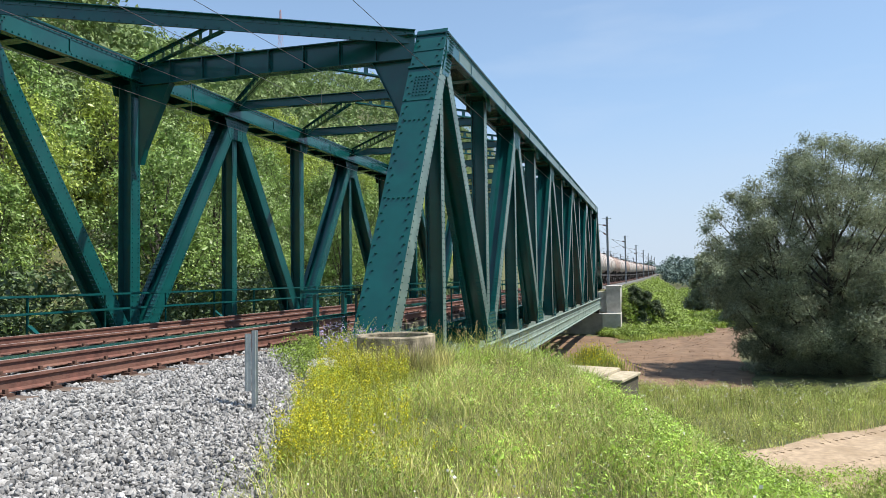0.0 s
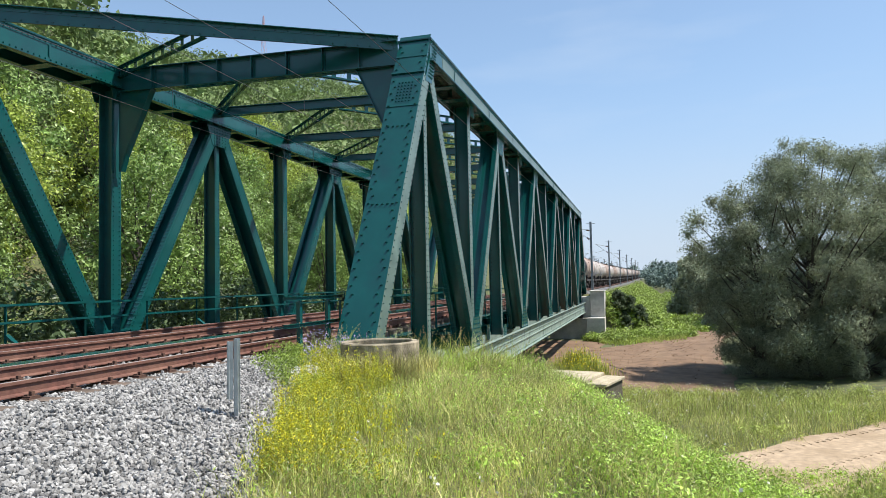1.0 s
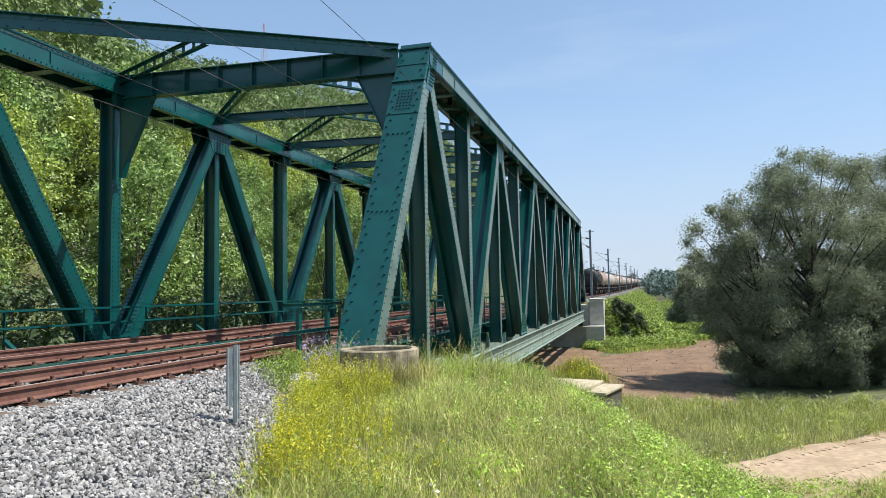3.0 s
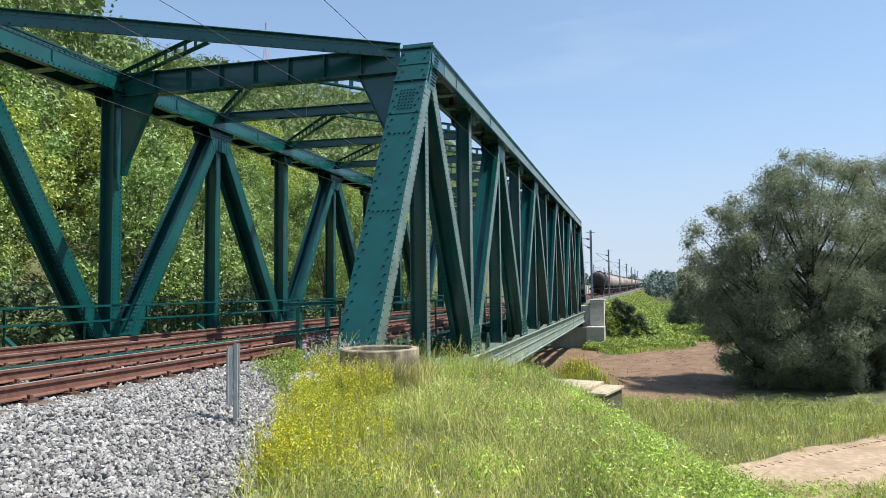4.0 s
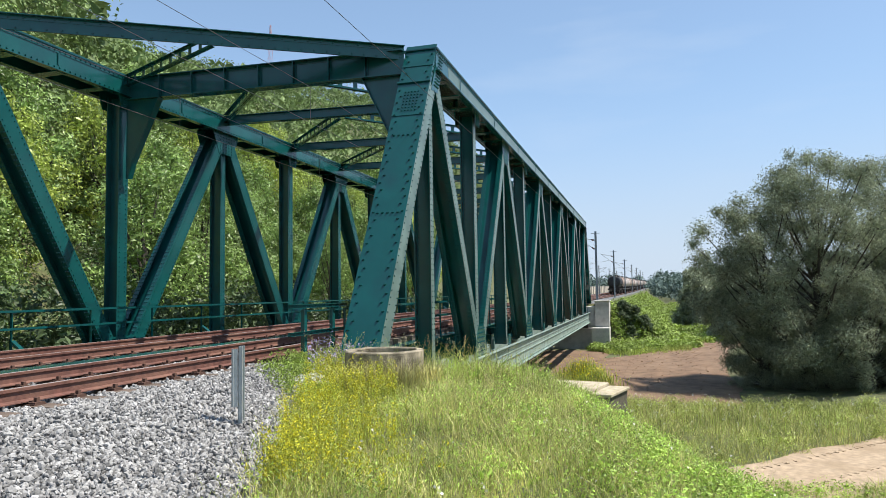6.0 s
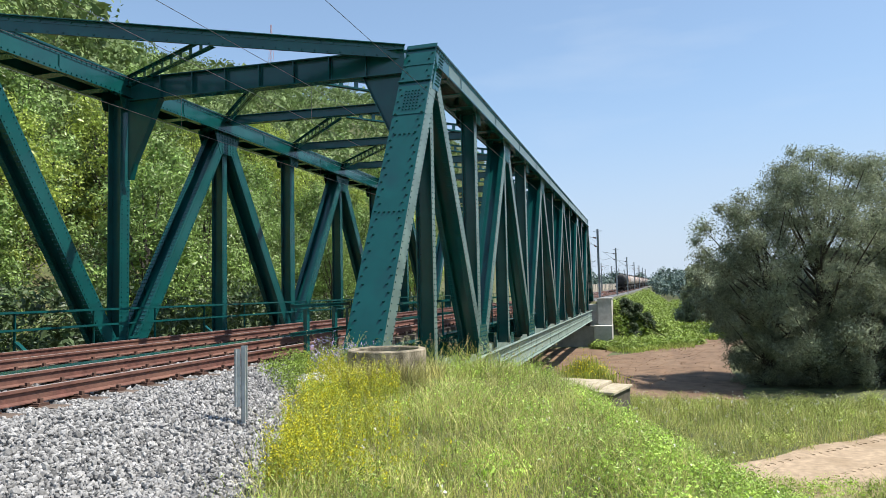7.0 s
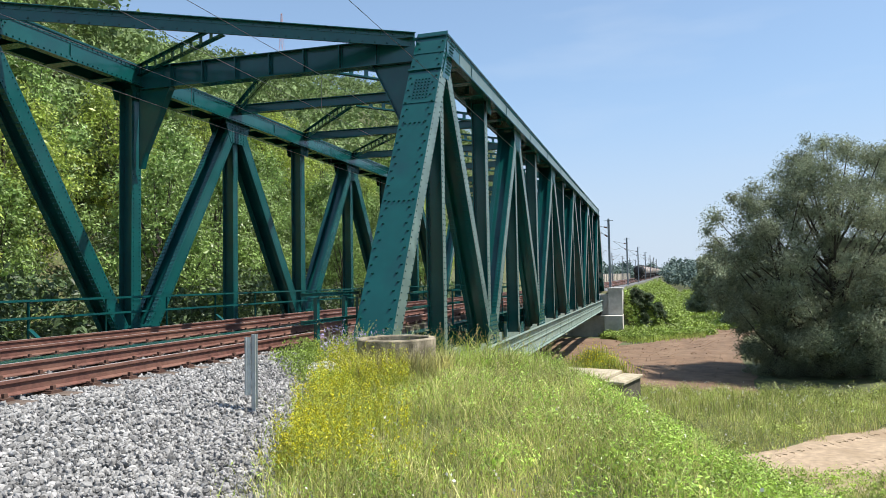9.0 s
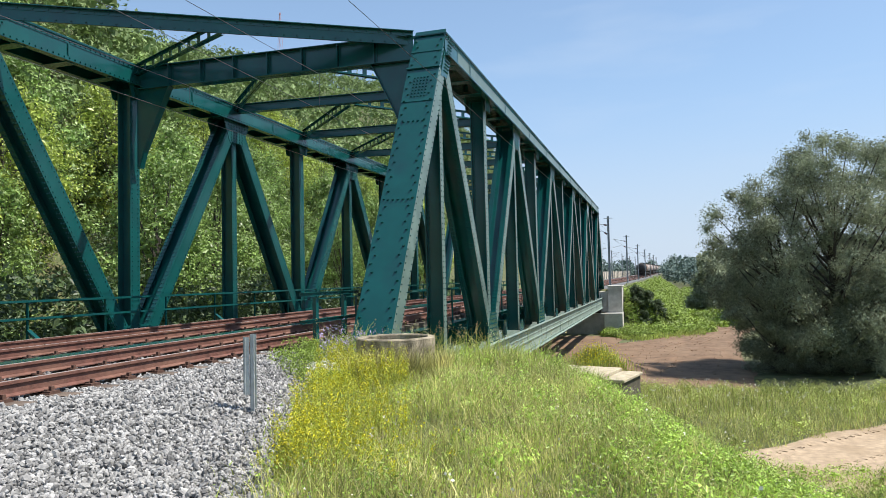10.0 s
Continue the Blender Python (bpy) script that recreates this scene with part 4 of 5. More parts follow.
# ---- concrete, posts ----
def build_abutment():
    ab = thing("abutment", "pale concrete bridge abutment at the far end", "abutment", kind="structure")
    a = Acc()
    a.box(I4, (-4.75, 65.2, -4.8), (-3.1, 68.5, -2.4))
    a.box(I4, (-15.6, 66.0, -4.8), (-4.76, 68.5, -2.45))
    part("bearing_seat", a, CONCRETE, ab, bevel=0.03)
    b = Acc()
    b.box(I4, (-15.6, 67.0, -2.4), (-4.46, 68.4, -0.45))
    part("back_wall", b, CONCRETE, ab, bevel=0.03)
    c = Acc()
    c.box(I4, (-4.45, 66.6, -2.4), (-3.15, 69.5, 0.02))
    c.box(I4, (-4.52, 66.53, 0.02), (-3.08, 69.57, 0.12))
    part("wing_wall", c, CONCRETE, ab, bevel=0.02)
    d = Acc()
    for x in (XL, XR):
        d.box(I4, (x - 0.35, 65.6, -2.4), (x + 0.35, 66.4, -1.93))
    part("bearing", d, UNDER, ab)
    nb = thing("abutment", "concrete abutment under the bridge end", "abutment", kind="structure")
    a = Acc()
    a.box(I4, (-16.0, 9.0, -4.6), (-4.7, 11.9, -1.98))
    part("bearing_seat", a, CONCRETE, nb, bevel=0.03)


def build_barrier():
    """Low panelled wall beside the far track."""
    t = thing("panel_wall", "long low beige panel wall beside the far track", "wall")
    for i in range(26):
        y = 170.0 + i * 6.0
        x = -17.0 + float(bend(y))
        z = float(gz(x, y)) - 0.3
        a = Acc()
        a.box(Matrix.Translation((x, y, z)), (-0.08, 0.15, 0), (0.08, 5.85, 3.0))
        part("panel", a, BEIGE, t)
        a = Acc()
        a.box(Matrix.Translation((x, y, z)), (-0.14, -0.14, 0), (0.14, 0.14, 3.15))
        part("post", a, CONCRETE, t)


def build_duct():
    """Green steel cable duct lying between the tracks."""
    t = thing("cable_duct", "green steel cable duct between the two tracks", "cable duct")
    for i in range(30):
        a = Acc()
        y = -6.0 + i * 2.45
        a.box(I4, (-9.72, y, -0.26), (-9.22, y + 2.43, -0.10))
        a.box(I4, (-9.75, y + 0.01, -0.098), (-9.19, y + 2.42, -0.085))
        part("duct_length", a, PAINT, t)


def build_clods():
    """Loose clods on the earth track."""
    r = np.random.default_rng(23)
    n = 500
    y = r.uniform(31, 72, n)
    x = -1.0 + 0.05 * (y - 30) + 0.0028 * np.clip(y - 45, 0, 99) ** 2 + r.normal(0, 2.6, n)
    size = r.uniform(0.02, 0.06, n)
    q = np.array(((1, 0, 0), (-1, 0, 0), (0, 1, 0), (0, -1, 0), (0, 0, 1), (0, 0, -1)), float)
    tri = np.array(((0, 2, 4), (2, 1, 4), (1, 3, 4), (3, 0, 4), (2, 0, 5), (1, 2, 5), (3, 1, 5), (0, 3, 5)))
    v = (q[None] + r.uniform(-0.4, 0.4, (n, 6, 3))) * size[:, None, None]
    v = v + np.stack([x, y, gz(x, y) + 0.09], 1)[:, None]
    f = tri[None] + 6 * np.arange(n)[:, None, None]
    tagged(new("soil_clods", grid_mesh("soil_clods", v.reshape(-1, 3), f.reshape(-1, 3), SOIL)), "loose brown earth clods", "soil", kind="stuff")


def build_pylon():
    """Slender lattice mast on the hill."""
    t = thing("radio_mast", "slender red and white lattice mast on the hill", "mast", at=(-97.0, 166.2, 55.6))
    for k in range(6):
        a = Acc()
        w0, w1 = 0.9 - 0.13 * k, 0.9 - 0.13 * (k + 1)
        for sx in (-1, 1):
            for sy in (-1, 1):
                a.tube([(sx * w0, sy * w0, k * 3.4), (sx * w1, sy * w1, k * 3.4 + 3.4)], 0.05, sides=4)
            a.tube([(sx * w0, -w0, k * 3.4), (-sx * w1, -w1, k * 3.4 + 3.4)], 0.03, sides=4)
        part("section", a, MAST_RED if k % 2 else MAST, t)


def build_ring():
    """Weathered concrete well ring standing in the weeds."""
    t = thing("concrete_ring", "weathered concrete well ring in tall weeds", "concrete ring", at=(-4.0, 10.4, -0.72))
    a = Acc()
    n = 28
    for s in range(n):
        c, d = math.cos(2 * math.pi * s / n), math.sin(2 * math.pi * s / n)
        for r, z in ((0.63, 0.0), (0.63, 0.84), (0.612, 0.86), (0.53, 0.86), (0.515, 0.84), (0.515, 0.0)):
            a.v.append(Vector((r * c, r * d, z)))
    for s in range(n):
        for j in range(6):
            p, q = s * 6 + j, s * 6 + (j + 1) % 6
            p2, q2 = (s + 1) % n * 6 + j, (s + 1) % n * 6 + (j + 1) % 6
            a.f.append((p, p2, q2, q))
    part("ring", a, OLD_CONCRETE, t)


def build_post():
    """Marker post of two bent steel profiles stood in the ballast."""
    x, y = -4.72, 7.36
    t = thing("marker_post", "galvanised steel marker post standing in the ballast", "post", at=(x, y, float(gz(x, y))))
    t.rotation_euler = (0, 0, radians(16))
    a = Acc()
    for lo, hi in (((-0.004, -0.045, -0.1), (0.004, 0.045, 0.97)), ((-0.004, -0.045, -0.1), (0.05, -0.037, 0.97)), ((-0.004, 0.037, -0.1), (0.05, 0.045, 0.97)), ((0.042, -0.06, -0.1), (0.05, -0.037, 0.97))):
        a.box(Matrix.Translation((0.02, 0, 0)), lo, hi)
    part("profile", a, GALV, t)
    b = Acc()
    b.box(I4, (-0.062, -0.055, 0.25), (0.012, -0.047, 0.94))
    b.box(I4, (-0.062, -0.055, 0.25), (-0.055, -0.01, 0.94))
    b.box(I4, (-0.04, -0.07, 0.25), (-0.033, -0.055, 0.94))
    part("plate", b, GALV, t)


def build_slab():
    """Broken old concrete footing among the weeds."""
    t = thing("concrete_slab", "broken old concrete footing with a jutting edge", "concrete slab", at=(-2.35, 28.0, -3.56))
    t.rotation_euler = (0, 0, radians(-14))
    a = Acc()
    a.box(I4, (-2.2, -1.25, -0.6), (1.36, 1.2, 0.62))
    part("block", a, DARK_CONCRETE, t, bevel=0.05)
    b = Acc()
    b.box(I4, (-2.3, -1.35, 0.625), (0.6, 1.3, 0.86))
    part("cap", b, PALE_CONCRETE, t, bevel=0.04)
    c = Acc()
    c.box(I4, (0.62, -1.3, 0.625), (1.45, 1.25, 0.74))
    part("cap", c, PALE_CONCRETE, t, bevel=0.03)


# ---- plants ----
def leaves(centres, size, r, aspect=0.5, up=0.35, facing=None, loose=0.6):
    """Arrays of small folded leaf blades at the given places: two triangles each; facing turns them outwards."""
    n = len(centres)
    a = r.normal(0, 1, (n, 3))
    a /= np.linalg.norm(a, axis=1, keepdims=True)
    if facing is None:
        b = r.normal(0, 1, (n, 3))
        b[:, 2] += up
        b -= a * (a * b).sum(1, keepdims=True)
        b /= np.linalg.norm(b, axis=1, keepdims=True)
        c = np.cross(a, b)
    else:
        c = facing + r.normal(0, loose, (n, 3))
        c /= np.linalg.norm(c, axis=1, keepdims=True)
        a -= c * (a * c).sum(1, keepdims=True)
        a /= np.linalg.norm(a, axis=1, keepdims=True)
        b = np.cross(c, a)
    s = (size * r.uniform(0.6, 1.35, n))[:, None]
    v = np.stack([centres - a * s, centres + b * s * aspect + c * s * 0.15, centres + a * s, centres - b * s * aspect + c * s * 0.15], 1)
    i = np.arange(n)[:, None] * 4
    f = np.concatenate([np.concatenate([i, i + 1, i + 2], 1), np.concatenate([i, i + 2, i + 3], 1)])
    return v.reshape(-1, 3), f


def foliage(clumps, n, size, r, shell=0.6, aspect=0.5, core=0.14, core_size=1.9, lift=0.35, loose=0.6):
    """Leaves over a set of clumps (x, y, z, radius): most on their skins and turned outwards, some large ones inside."""
    clumps = np.asarray(clumps, float)
    w = clumps[:, 3] ** 2
    out, off = [], 0
    for m, lo, hi, sz in ((int(n * (1 - core)), shell, 1.12, size), (int(n * core), 0.1, 0.62, size * core_size)):
        pick = r.choice(len(clumps), m, p=w / w.sum())
        d = r.normal(0, 1, (m, 3))
        d /= np.linalg.norm(d, axis=1, keepdims=True)
        rad = r.uniform(lo, hi, m) * r.uniform(0.86, 1.08, m)
        p = clumps[pick, :3] + d * (rad * clumps[pick, 3])[:, None] * np.array((1, 1, 0.85))
        v, f = leaves(p, sz, r, aspect, facing=d + np.array((0, 0, lift)), loose=loose)
        out.append((v, f + off))
        off += len(v)
    return np.concatenate([o[0] for o in out]), np.concatenate([o[1] for o in out])


def tree_mesh(seed, height, width, trunk_h, n_leaves, leaf, leaf_mat, shape="round", clumps=34, cmin=0.10, cmax=0.19, shell=0.55, aspect=0.5):
    """A tapered trunk with limbs, and a crown of leaf clumps carried by them."""
    r = np.random.default_rng(seed)
    wood = Acc()
    lean = r.normal(0, 0.03, 2)
    top = np.array((lean[0] * height, lean[1] * height, height * 0.8))
    base_r = height * 0.018 + 0.05
    trunk = [tuple(top * f + np.array((math.sin(f * 5 + seed) * 0.02 * height * f, 0, 0))) for f in (-0.05, 0.1, 0.3, 0.55, 0.8, 1.0)]
    wood.tube(trunk, base_r, base_r * 0.25, 8)
    cl = []
    for i in range(clumps):
        f = (i + 0.5) / clumps
        z = trunk_h + (height - trunk_h) * f
        if shape == "round":
            prof = math.sin(math.pi * min(1, 0.16 + 0.80 * f)) ** 0.7
        elif shape == "crowned":
            prof = math.sin(math.pi * (0.12 + 0.64 * f)) ** 0.7
        elif shape == "tall":
            prof = (1 - f) ** 0.55 * 0.95 + 0.12
        else:
            prof = 1.0 - 0.55 * f
        a = i * 2.4 + r.uniform(-0.4, 0.4)
        rad = width / 2 * prof * r.uniform(0.45, 0.95)
        p = np.array((math.cos(a) * rad, math.sin(a) * rad, z + r.uniform(-0.04, 0.04) * height))
        p[:2] += lean * z
        cr = width * r.uniform(cmin, cmax) * (0.75 + 0.4 * prof)
        cl.append((*p, cr))
        if i % 2 == 0:
            s = top * max(0.12, min(0.95, (z - 0.22 * height) / height))
            mid = (s + p) / 2 + np.array((0, 0, -0.03 * height))
            wood.tube([tuple(s), tuple(mid), tuple(p)], base_r * 0.32, base_r * 0.06, 5)
    v, f = foliage(cl, n_leaves, leaf, r, shell, aspect, loose=0.6 if aspect > 0.4 else 0.9)
    return wood.mesh("trunk", BARK), grid_mesh("crown", v, f, leaf_mat)


def place_tree(meshes, x, y, turn, scale, label, name="tree", group="", z=None):
    t = thing(name, label, "tree" if name == "tree" else "bush", group, at=(x, y, float(gz(x, y)) - 0.1 if z is None else z))
    t.rotation_euler = (0, 0, turn)
    t.scale = (scale, scale, scale)
    part("trunk", meshes[0], BARK, t)
    part("crown", meshes[1], None, t)
    return t


def build_woods():
    """Trees standing beside the bridge, and the wooded hill behind them."""
    r = random.Random(21)
    kinds = [tree_mesh(40 + i, 13.0, 7.5, 2.4, 10500, 0.115, (LEAF_WOOD, LEAF_BRIGHT, LEAF_WOOD)[i], "tall" if i == 2 else "round", 50, 0.08, 0.17, 0.68) for i in range(3)]
    spots = []
    for row, (x, step, sc) in enumerate(((-23.5, 4.6, 0.72), (-29.5, 5.4, 0.85), (-37, 6.4, 0.92))):
        y = -2 + row * 4
        while y < 66 + row * 26:
            spots.append((x + r.uniform(-2, 2), y + r.uniform(-1.5, 1.5), sc * r.uniform(0.85, 1.2)))
            y += step
    for x, y, s in spots:
        place_tree(kinds[1 if y < 15 and x > -27 else r.randrange(3)], x, y, r.uniform(0, 6.28), s, "leafy woodland tree with sunlit green foliage", group="trees beside the bridge")
    # hill forest: crowns packed over the slope, smaller leaves on the near flank
    rr = np.random.default_rng(5)
    for n, xa, xb, ya, yb, lo, hi, leaf, count in ((720, -36, -84, 4, 95, 1.7, 3.2, 0.17, 190000), (1800, -41, -136, -10, 390, 2.0, 4.2, 0.30, 190000)):
        x, y = rr.uniform(xb, xa, n), rr.uniform(ya, yb, n)
        cr = rr.uniform(lo, hi, n)
        z = gz(x, y) + rr.uniform(2.5, 6.0, n)
        cl = []
        for i in range(n):
            for k in range(6):
                o = rr.normal(0, 0.55, 3) * cr[i]
                cl.append((x[i] + o[0], y[i] + o[1], z[i] + o[2] * 0.7, cr[i] * rr.uniform(0.35, 0.65)))
        v, f = foliage(cl, count, leaf, rr, 0.75, 0.6, 0.07, 3.2)
        tagged(new("hill_woods", grid_mesh("hill_woods", v, f, LEAF_HILL)), "dense green deciduous woods covering the hillside", "woods", kind="stuff")
    # low growth along the foot of the bank, tree shade put into its leaf colour
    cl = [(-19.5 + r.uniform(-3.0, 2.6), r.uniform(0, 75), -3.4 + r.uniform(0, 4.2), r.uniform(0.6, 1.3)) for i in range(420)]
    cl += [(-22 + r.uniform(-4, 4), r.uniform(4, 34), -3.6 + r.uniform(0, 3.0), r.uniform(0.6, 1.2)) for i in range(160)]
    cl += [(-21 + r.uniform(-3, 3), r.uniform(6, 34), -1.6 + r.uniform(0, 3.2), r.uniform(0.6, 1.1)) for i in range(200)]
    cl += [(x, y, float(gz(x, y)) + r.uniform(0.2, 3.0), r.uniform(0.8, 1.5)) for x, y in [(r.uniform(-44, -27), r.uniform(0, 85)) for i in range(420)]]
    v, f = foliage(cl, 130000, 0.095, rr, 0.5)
    tagged(new("undergrowth", grid_mesh("undergrowth", v, f, LEAF_DARK)), "dense green undergrowth below the bridge, coloured dark for shade", "undergrowth", kind="stuff")


def build_willows():
    big = tree_mesh(71, 13.2, 11.8, 0.9, 90000, 0.075, LEAF_WILLOW, "round", 130, 0.04, 0.105, 0.5, 0.3)
    middle = tree_mesh(74, 10.6, 8.6, 0.7, 56000, 0.075, LEAF_WILLOW, "crowned", 96, 0.045, 0.115, 0.5, 0.3)
    small = tree_mesh(72, 9.0, 9.5, 0.3, 46000, 0.075, LEAF_WILLOW, "bushy", 90, 0.05, 0.12, 0.5, 0.3)
    for m, x, y, turn, s in ((big, 9.2, 41.8, 0.4, 0.95), (middle, 6.5, 41.6, 1.0, 0.96), (small, 8.6, 40.6, 0.2, 0.45), (small, 6.0, 40.9, 1.2, 0.36), (small, 13.2, 40.0, 2.6, 0.5), (small, 14.5, 42.5, 2.0, 1.1), (big, 15.2, 46.0, 3.4, 0.95),
                             (small, 11.0, 39.4, 5.4, 0.6), (small, 16.5, 38.0, 1.1, 0.66)):
        place_tree(m, x, y, turn, s, "grey green willow tree with a broad ragged crown", group="willows by the meadow")


def build_far():
    rr = np.random.default_rng(9)
    cl = []
    for i in range(800):
        y = rr.uniform(300, 520)
        x = rr.uniform(-90, 190) if i % 2 else rr.uniform(-70, 40)
        if abs(x - float(bend(y)) + 9.5) < 8 and y < 430:
            continue
        h = rr.uniform(6, 14)
        for k in range(7):
            cl.append((x + rr.normal(0, 2), y + rr.normal(0, 2), -4 + h * rr.uniform(0.2, 1.0), rr.uniform(1.4, 2.8)))
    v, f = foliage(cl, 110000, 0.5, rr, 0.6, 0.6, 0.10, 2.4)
    tagged(new("far_woods", grid_mesh("far_woods", v, f, LEAF_HAZY)), "distant line of trees on the plain", "woods", kind="stuff")
    # shrubs on the far bank
    cl = []
    for i in range(900):
        y = 66.5 + 200 * rr.random() ** 1.8
        e = rr.uniform(-3.4, 4.5 if y < 72 else 9.0)
        x = e + float(bend(y))
        cl.append((x, y, float(gz(x, y)) + rr.uniform(-0.1, 0.35), rr.uniform(0.35, 0.85)))
    for i in range(150):
        x, y = rr.uniform(-3.0, 3.0), rr.uniform(66.0, 70.0)
        cl.append((x, y, float(gz(x, y)) + rr.uniform(-0.1, 0.3), rr.uniform(0.3, 0.7)))
    v, f = foliage(cl, 90000, 0.12, rr, 0.6, 0.6)
    tagged(new("bank_shrubs", grid_mesh("bank_shrubs", v, f, LEAF_BUSH)), "bright green shrubs and creepers on the far bank", "shrubs", kind="stuff")
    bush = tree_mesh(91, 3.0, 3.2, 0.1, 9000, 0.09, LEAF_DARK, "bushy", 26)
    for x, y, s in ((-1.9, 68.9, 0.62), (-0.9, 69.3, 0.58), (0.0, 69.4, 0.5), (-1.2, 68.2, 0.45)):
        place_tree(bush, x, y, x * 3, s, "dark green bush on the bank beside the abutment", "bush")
    mid = tree_mesh(92, 8.0, 8.0, 0.3, 8500, 0.28, LEAF_WILLOW, "bushy", 40)
    for x, y, s in ((9, 78, 0.8), (12, 90, 0.95), (7.5, 105, 0.8), (14, 120, 1.1), (10, 140, 1.0), (16, 62, 0.9), (13, 170, 1.2), (22, 200, 1.3)):
        place_tree(mid, x, y, x, s, "grey green bushy tree beyond the earth track", group="trees beyond the bridge")


def blades(x, y, h, width, r, bend_by=0.35, z=None):
    """Grass blades: a bent strip of two segments each."""
    n = len(x)
    z = gz(x, y) if z is None else z
    a = r.uniform(0, 6.283, n)
    side = np.stack([np.cos(a), np.sin(a), np.zeros(n)], 1) * (width * r.uniform(0.6, 1.4, n))[:, None]
    b = r.uniform(0, 6.283, n)
    out = np.stack([np.cos(b), np.sin(b), np.zeros(n)], 1) * (h * bend_by * r.random(n))[:, None]
    p = np.stack([x, y, z - 0.03], 1)
    up = np.zeros((n, 3))
    up[:, 2] = h
    mid = p + up * 0.55 + out * 0.3
    tip = p + up * (1 - 0.12 * r.random(n))[:, None] + out
    v = np.stack([p - side, p + side, mid + side * 0.75, mid - side * 0.75, tip], 1).reshape(-1, 3)
    i = np.arange(n)[:, None] * 5
    f = np.concatenate([np.concatenate(c, 1) for c in ([i, i + 1, i + 2], [i, i + 2, i + 3], [i + 3, i + 2, i + 4])])
    return v, f, tip


def scatter(r, n, box, keep):
    x = r.uniform(box[0], box[1], n)
    y = r.uniform(box[2], box[3], n)
    k = keep(x, y)
    return x[k], y[k]


def edge_of_ballast(x, y):
    return x - (-2.9 - 0.41 * (y - 4.7))


def off_road(x, y):
    """True away from the dirt road."""
    d = np.full(x.shape, 99.0)
    for (ax, ay), (bx, by) in zip(ROAD, ROAD[1:]):
        t = np.clip(((x - ax) * (bx - ax) + (y - ay) * (by - ay)) / ((bx - ax) ** 2 + (by - ay) ** 2), 0, 1)
        d = np.minimum(d, np.hypot(x - ax - t * (bx - ax), y - ay - t * (by - ay)))
    return d > 1.5 + 0.28 * np.sin(x * 5.1 + 1.3 * np.sin(y * 3.7)) * np.sin(y * 4.3)


def build_grass():
    r = np.random.default_rng(17)

    def bank(x, y):
        return (edge_of_ballast(x, y) > r.normal(0, 0.22, x.shape)) & ((x + 3.95) ** 2 + (y - 10.4) ** 2 > 0.40)

    def put(name, arrays, mat, label, category):
        v = np.concatenate([a[0] for a in arrays])
        off, fs = 0, []
        for a in arrays:
            fs.append(a[1] + off)
            off += len(a[0])
        tagged(new(name, grid_mesh(name, v, np.concatenate(fs), mat)), label, category, kind="stuff")

    # dry yellowish grass on the crown of the bank
    def lush(x, y):
        return 0.62 + 0.38 * np.sin(x * 1.9 + 0.7 * np.sin(y * 1.3)) * np.sin(y * 1.6 + 0.5 * np.sin(x * 2.2))

    x, y = scatter(r, 120000, (-6.2, 6, 3.2, 15.5), bank)
    k = (r.random(len(x)) < np.clip(1.15 - 0.28 * np.abs(x + 1.8), 0.12, 1))
    x, y = x[k], y[k]
    put("dry_grass", [blades(x, y, r.uniform(0.08, 0.46, len(x)) * (0.5 + 0.6 * lush(x, y)), 0.003, r, 1.0)[:2]], GRASS_Y, "dry yellow green grass on the bank", "grass")
    x, y = scatter(r, 76000, (-6.2, 8, 3.2, 19), bank)
    put("green_grass", [blades(x, y, r.uniform(0.08, 0.36, len(x)) * (0.5 + 0.6 * lush(x, y)), 0.0045, r, 1.1)[:2]], GRASS_G, "fresh green grass on the bank", "grass")
    x, y = scatter(r, 125000, (-6.2, 7, 3.2, 16), bank)
    c = np.stack([x, y, gz(x, y) + r.uniform(0.02, 0.34, len(x)) * lush(x, y)], 1)
    put("herbs", [leaves(c, 0.017, r, 0.4)], WEED, "small leaved herbs mixed into the grass", "weeds")
    # leafy weeds in low clumps over the slope, thinner on the crown of the bank
    x, y = scatter(r, 2600, (-4.2, 8, 3, 19), lambda x, y: bank(x, y) & (r.random(x.shape) < np.clip(0.22 + 0.30 * ((x - 0.2) * 0.92 + (y - 8.0) * 0.39 + 2.2), 0.10, 1)))
    q = r.uniform(0.07, 0.26, len(x))
    cl = np.stack([x, y, gz(x, y) + q * 0.6 + 0.05 * r.random(len(x)), q], 1)
    near = ((x - 0.2) * 0.92 + (y - 8.0) * 0.39) < 3.5
    put("leafy_weeds", [foliage(cl[near], 95000, 0.019, r, 0.5, 0.45, 0.06, 2.0, loose=0.7)], WEED, "dense leafy green weeds on the slope", "weeds")
    put("slope_weeds", [foliage(cl[~near], 42000, 0.024, r, 0.5, 0.45, 0.10, 2.0, loose=0.7)], WEED, "leafy green weeds at the foot of the slope", "weeds")

    def tufts(n, spots, spread_by, lo, hi, width):
        pick = r.integers(0, len(spots), n)
        sp = np.array(spots)
        x = sp[pick, 0] + r.normal(0, spread_by, n)
        y = sp[pick, 1] + r.normal(0, spread_by, n)
        return blades(x, y, r.uniform(lo, hi, n), width, r, 0.75)

    # tall seeding grass before the end of the truss
    spots = [(x, y) for x, y in zip(r.uniform(-5.4, -1.8, 60), r.uniform(10.6, 13.8, 60))]
    v, f, tip = tufts(1500, spots, 0.16, 0.2, 0.85, 0.004)
    k = r.random(len(tip)) < 0.2
    heads = np.concatenate([tip[k] + r.normal(0, 0.012, (k.sum(), 3)) - np.array((0, 0, 0.022 * i)) for i in range(6)])
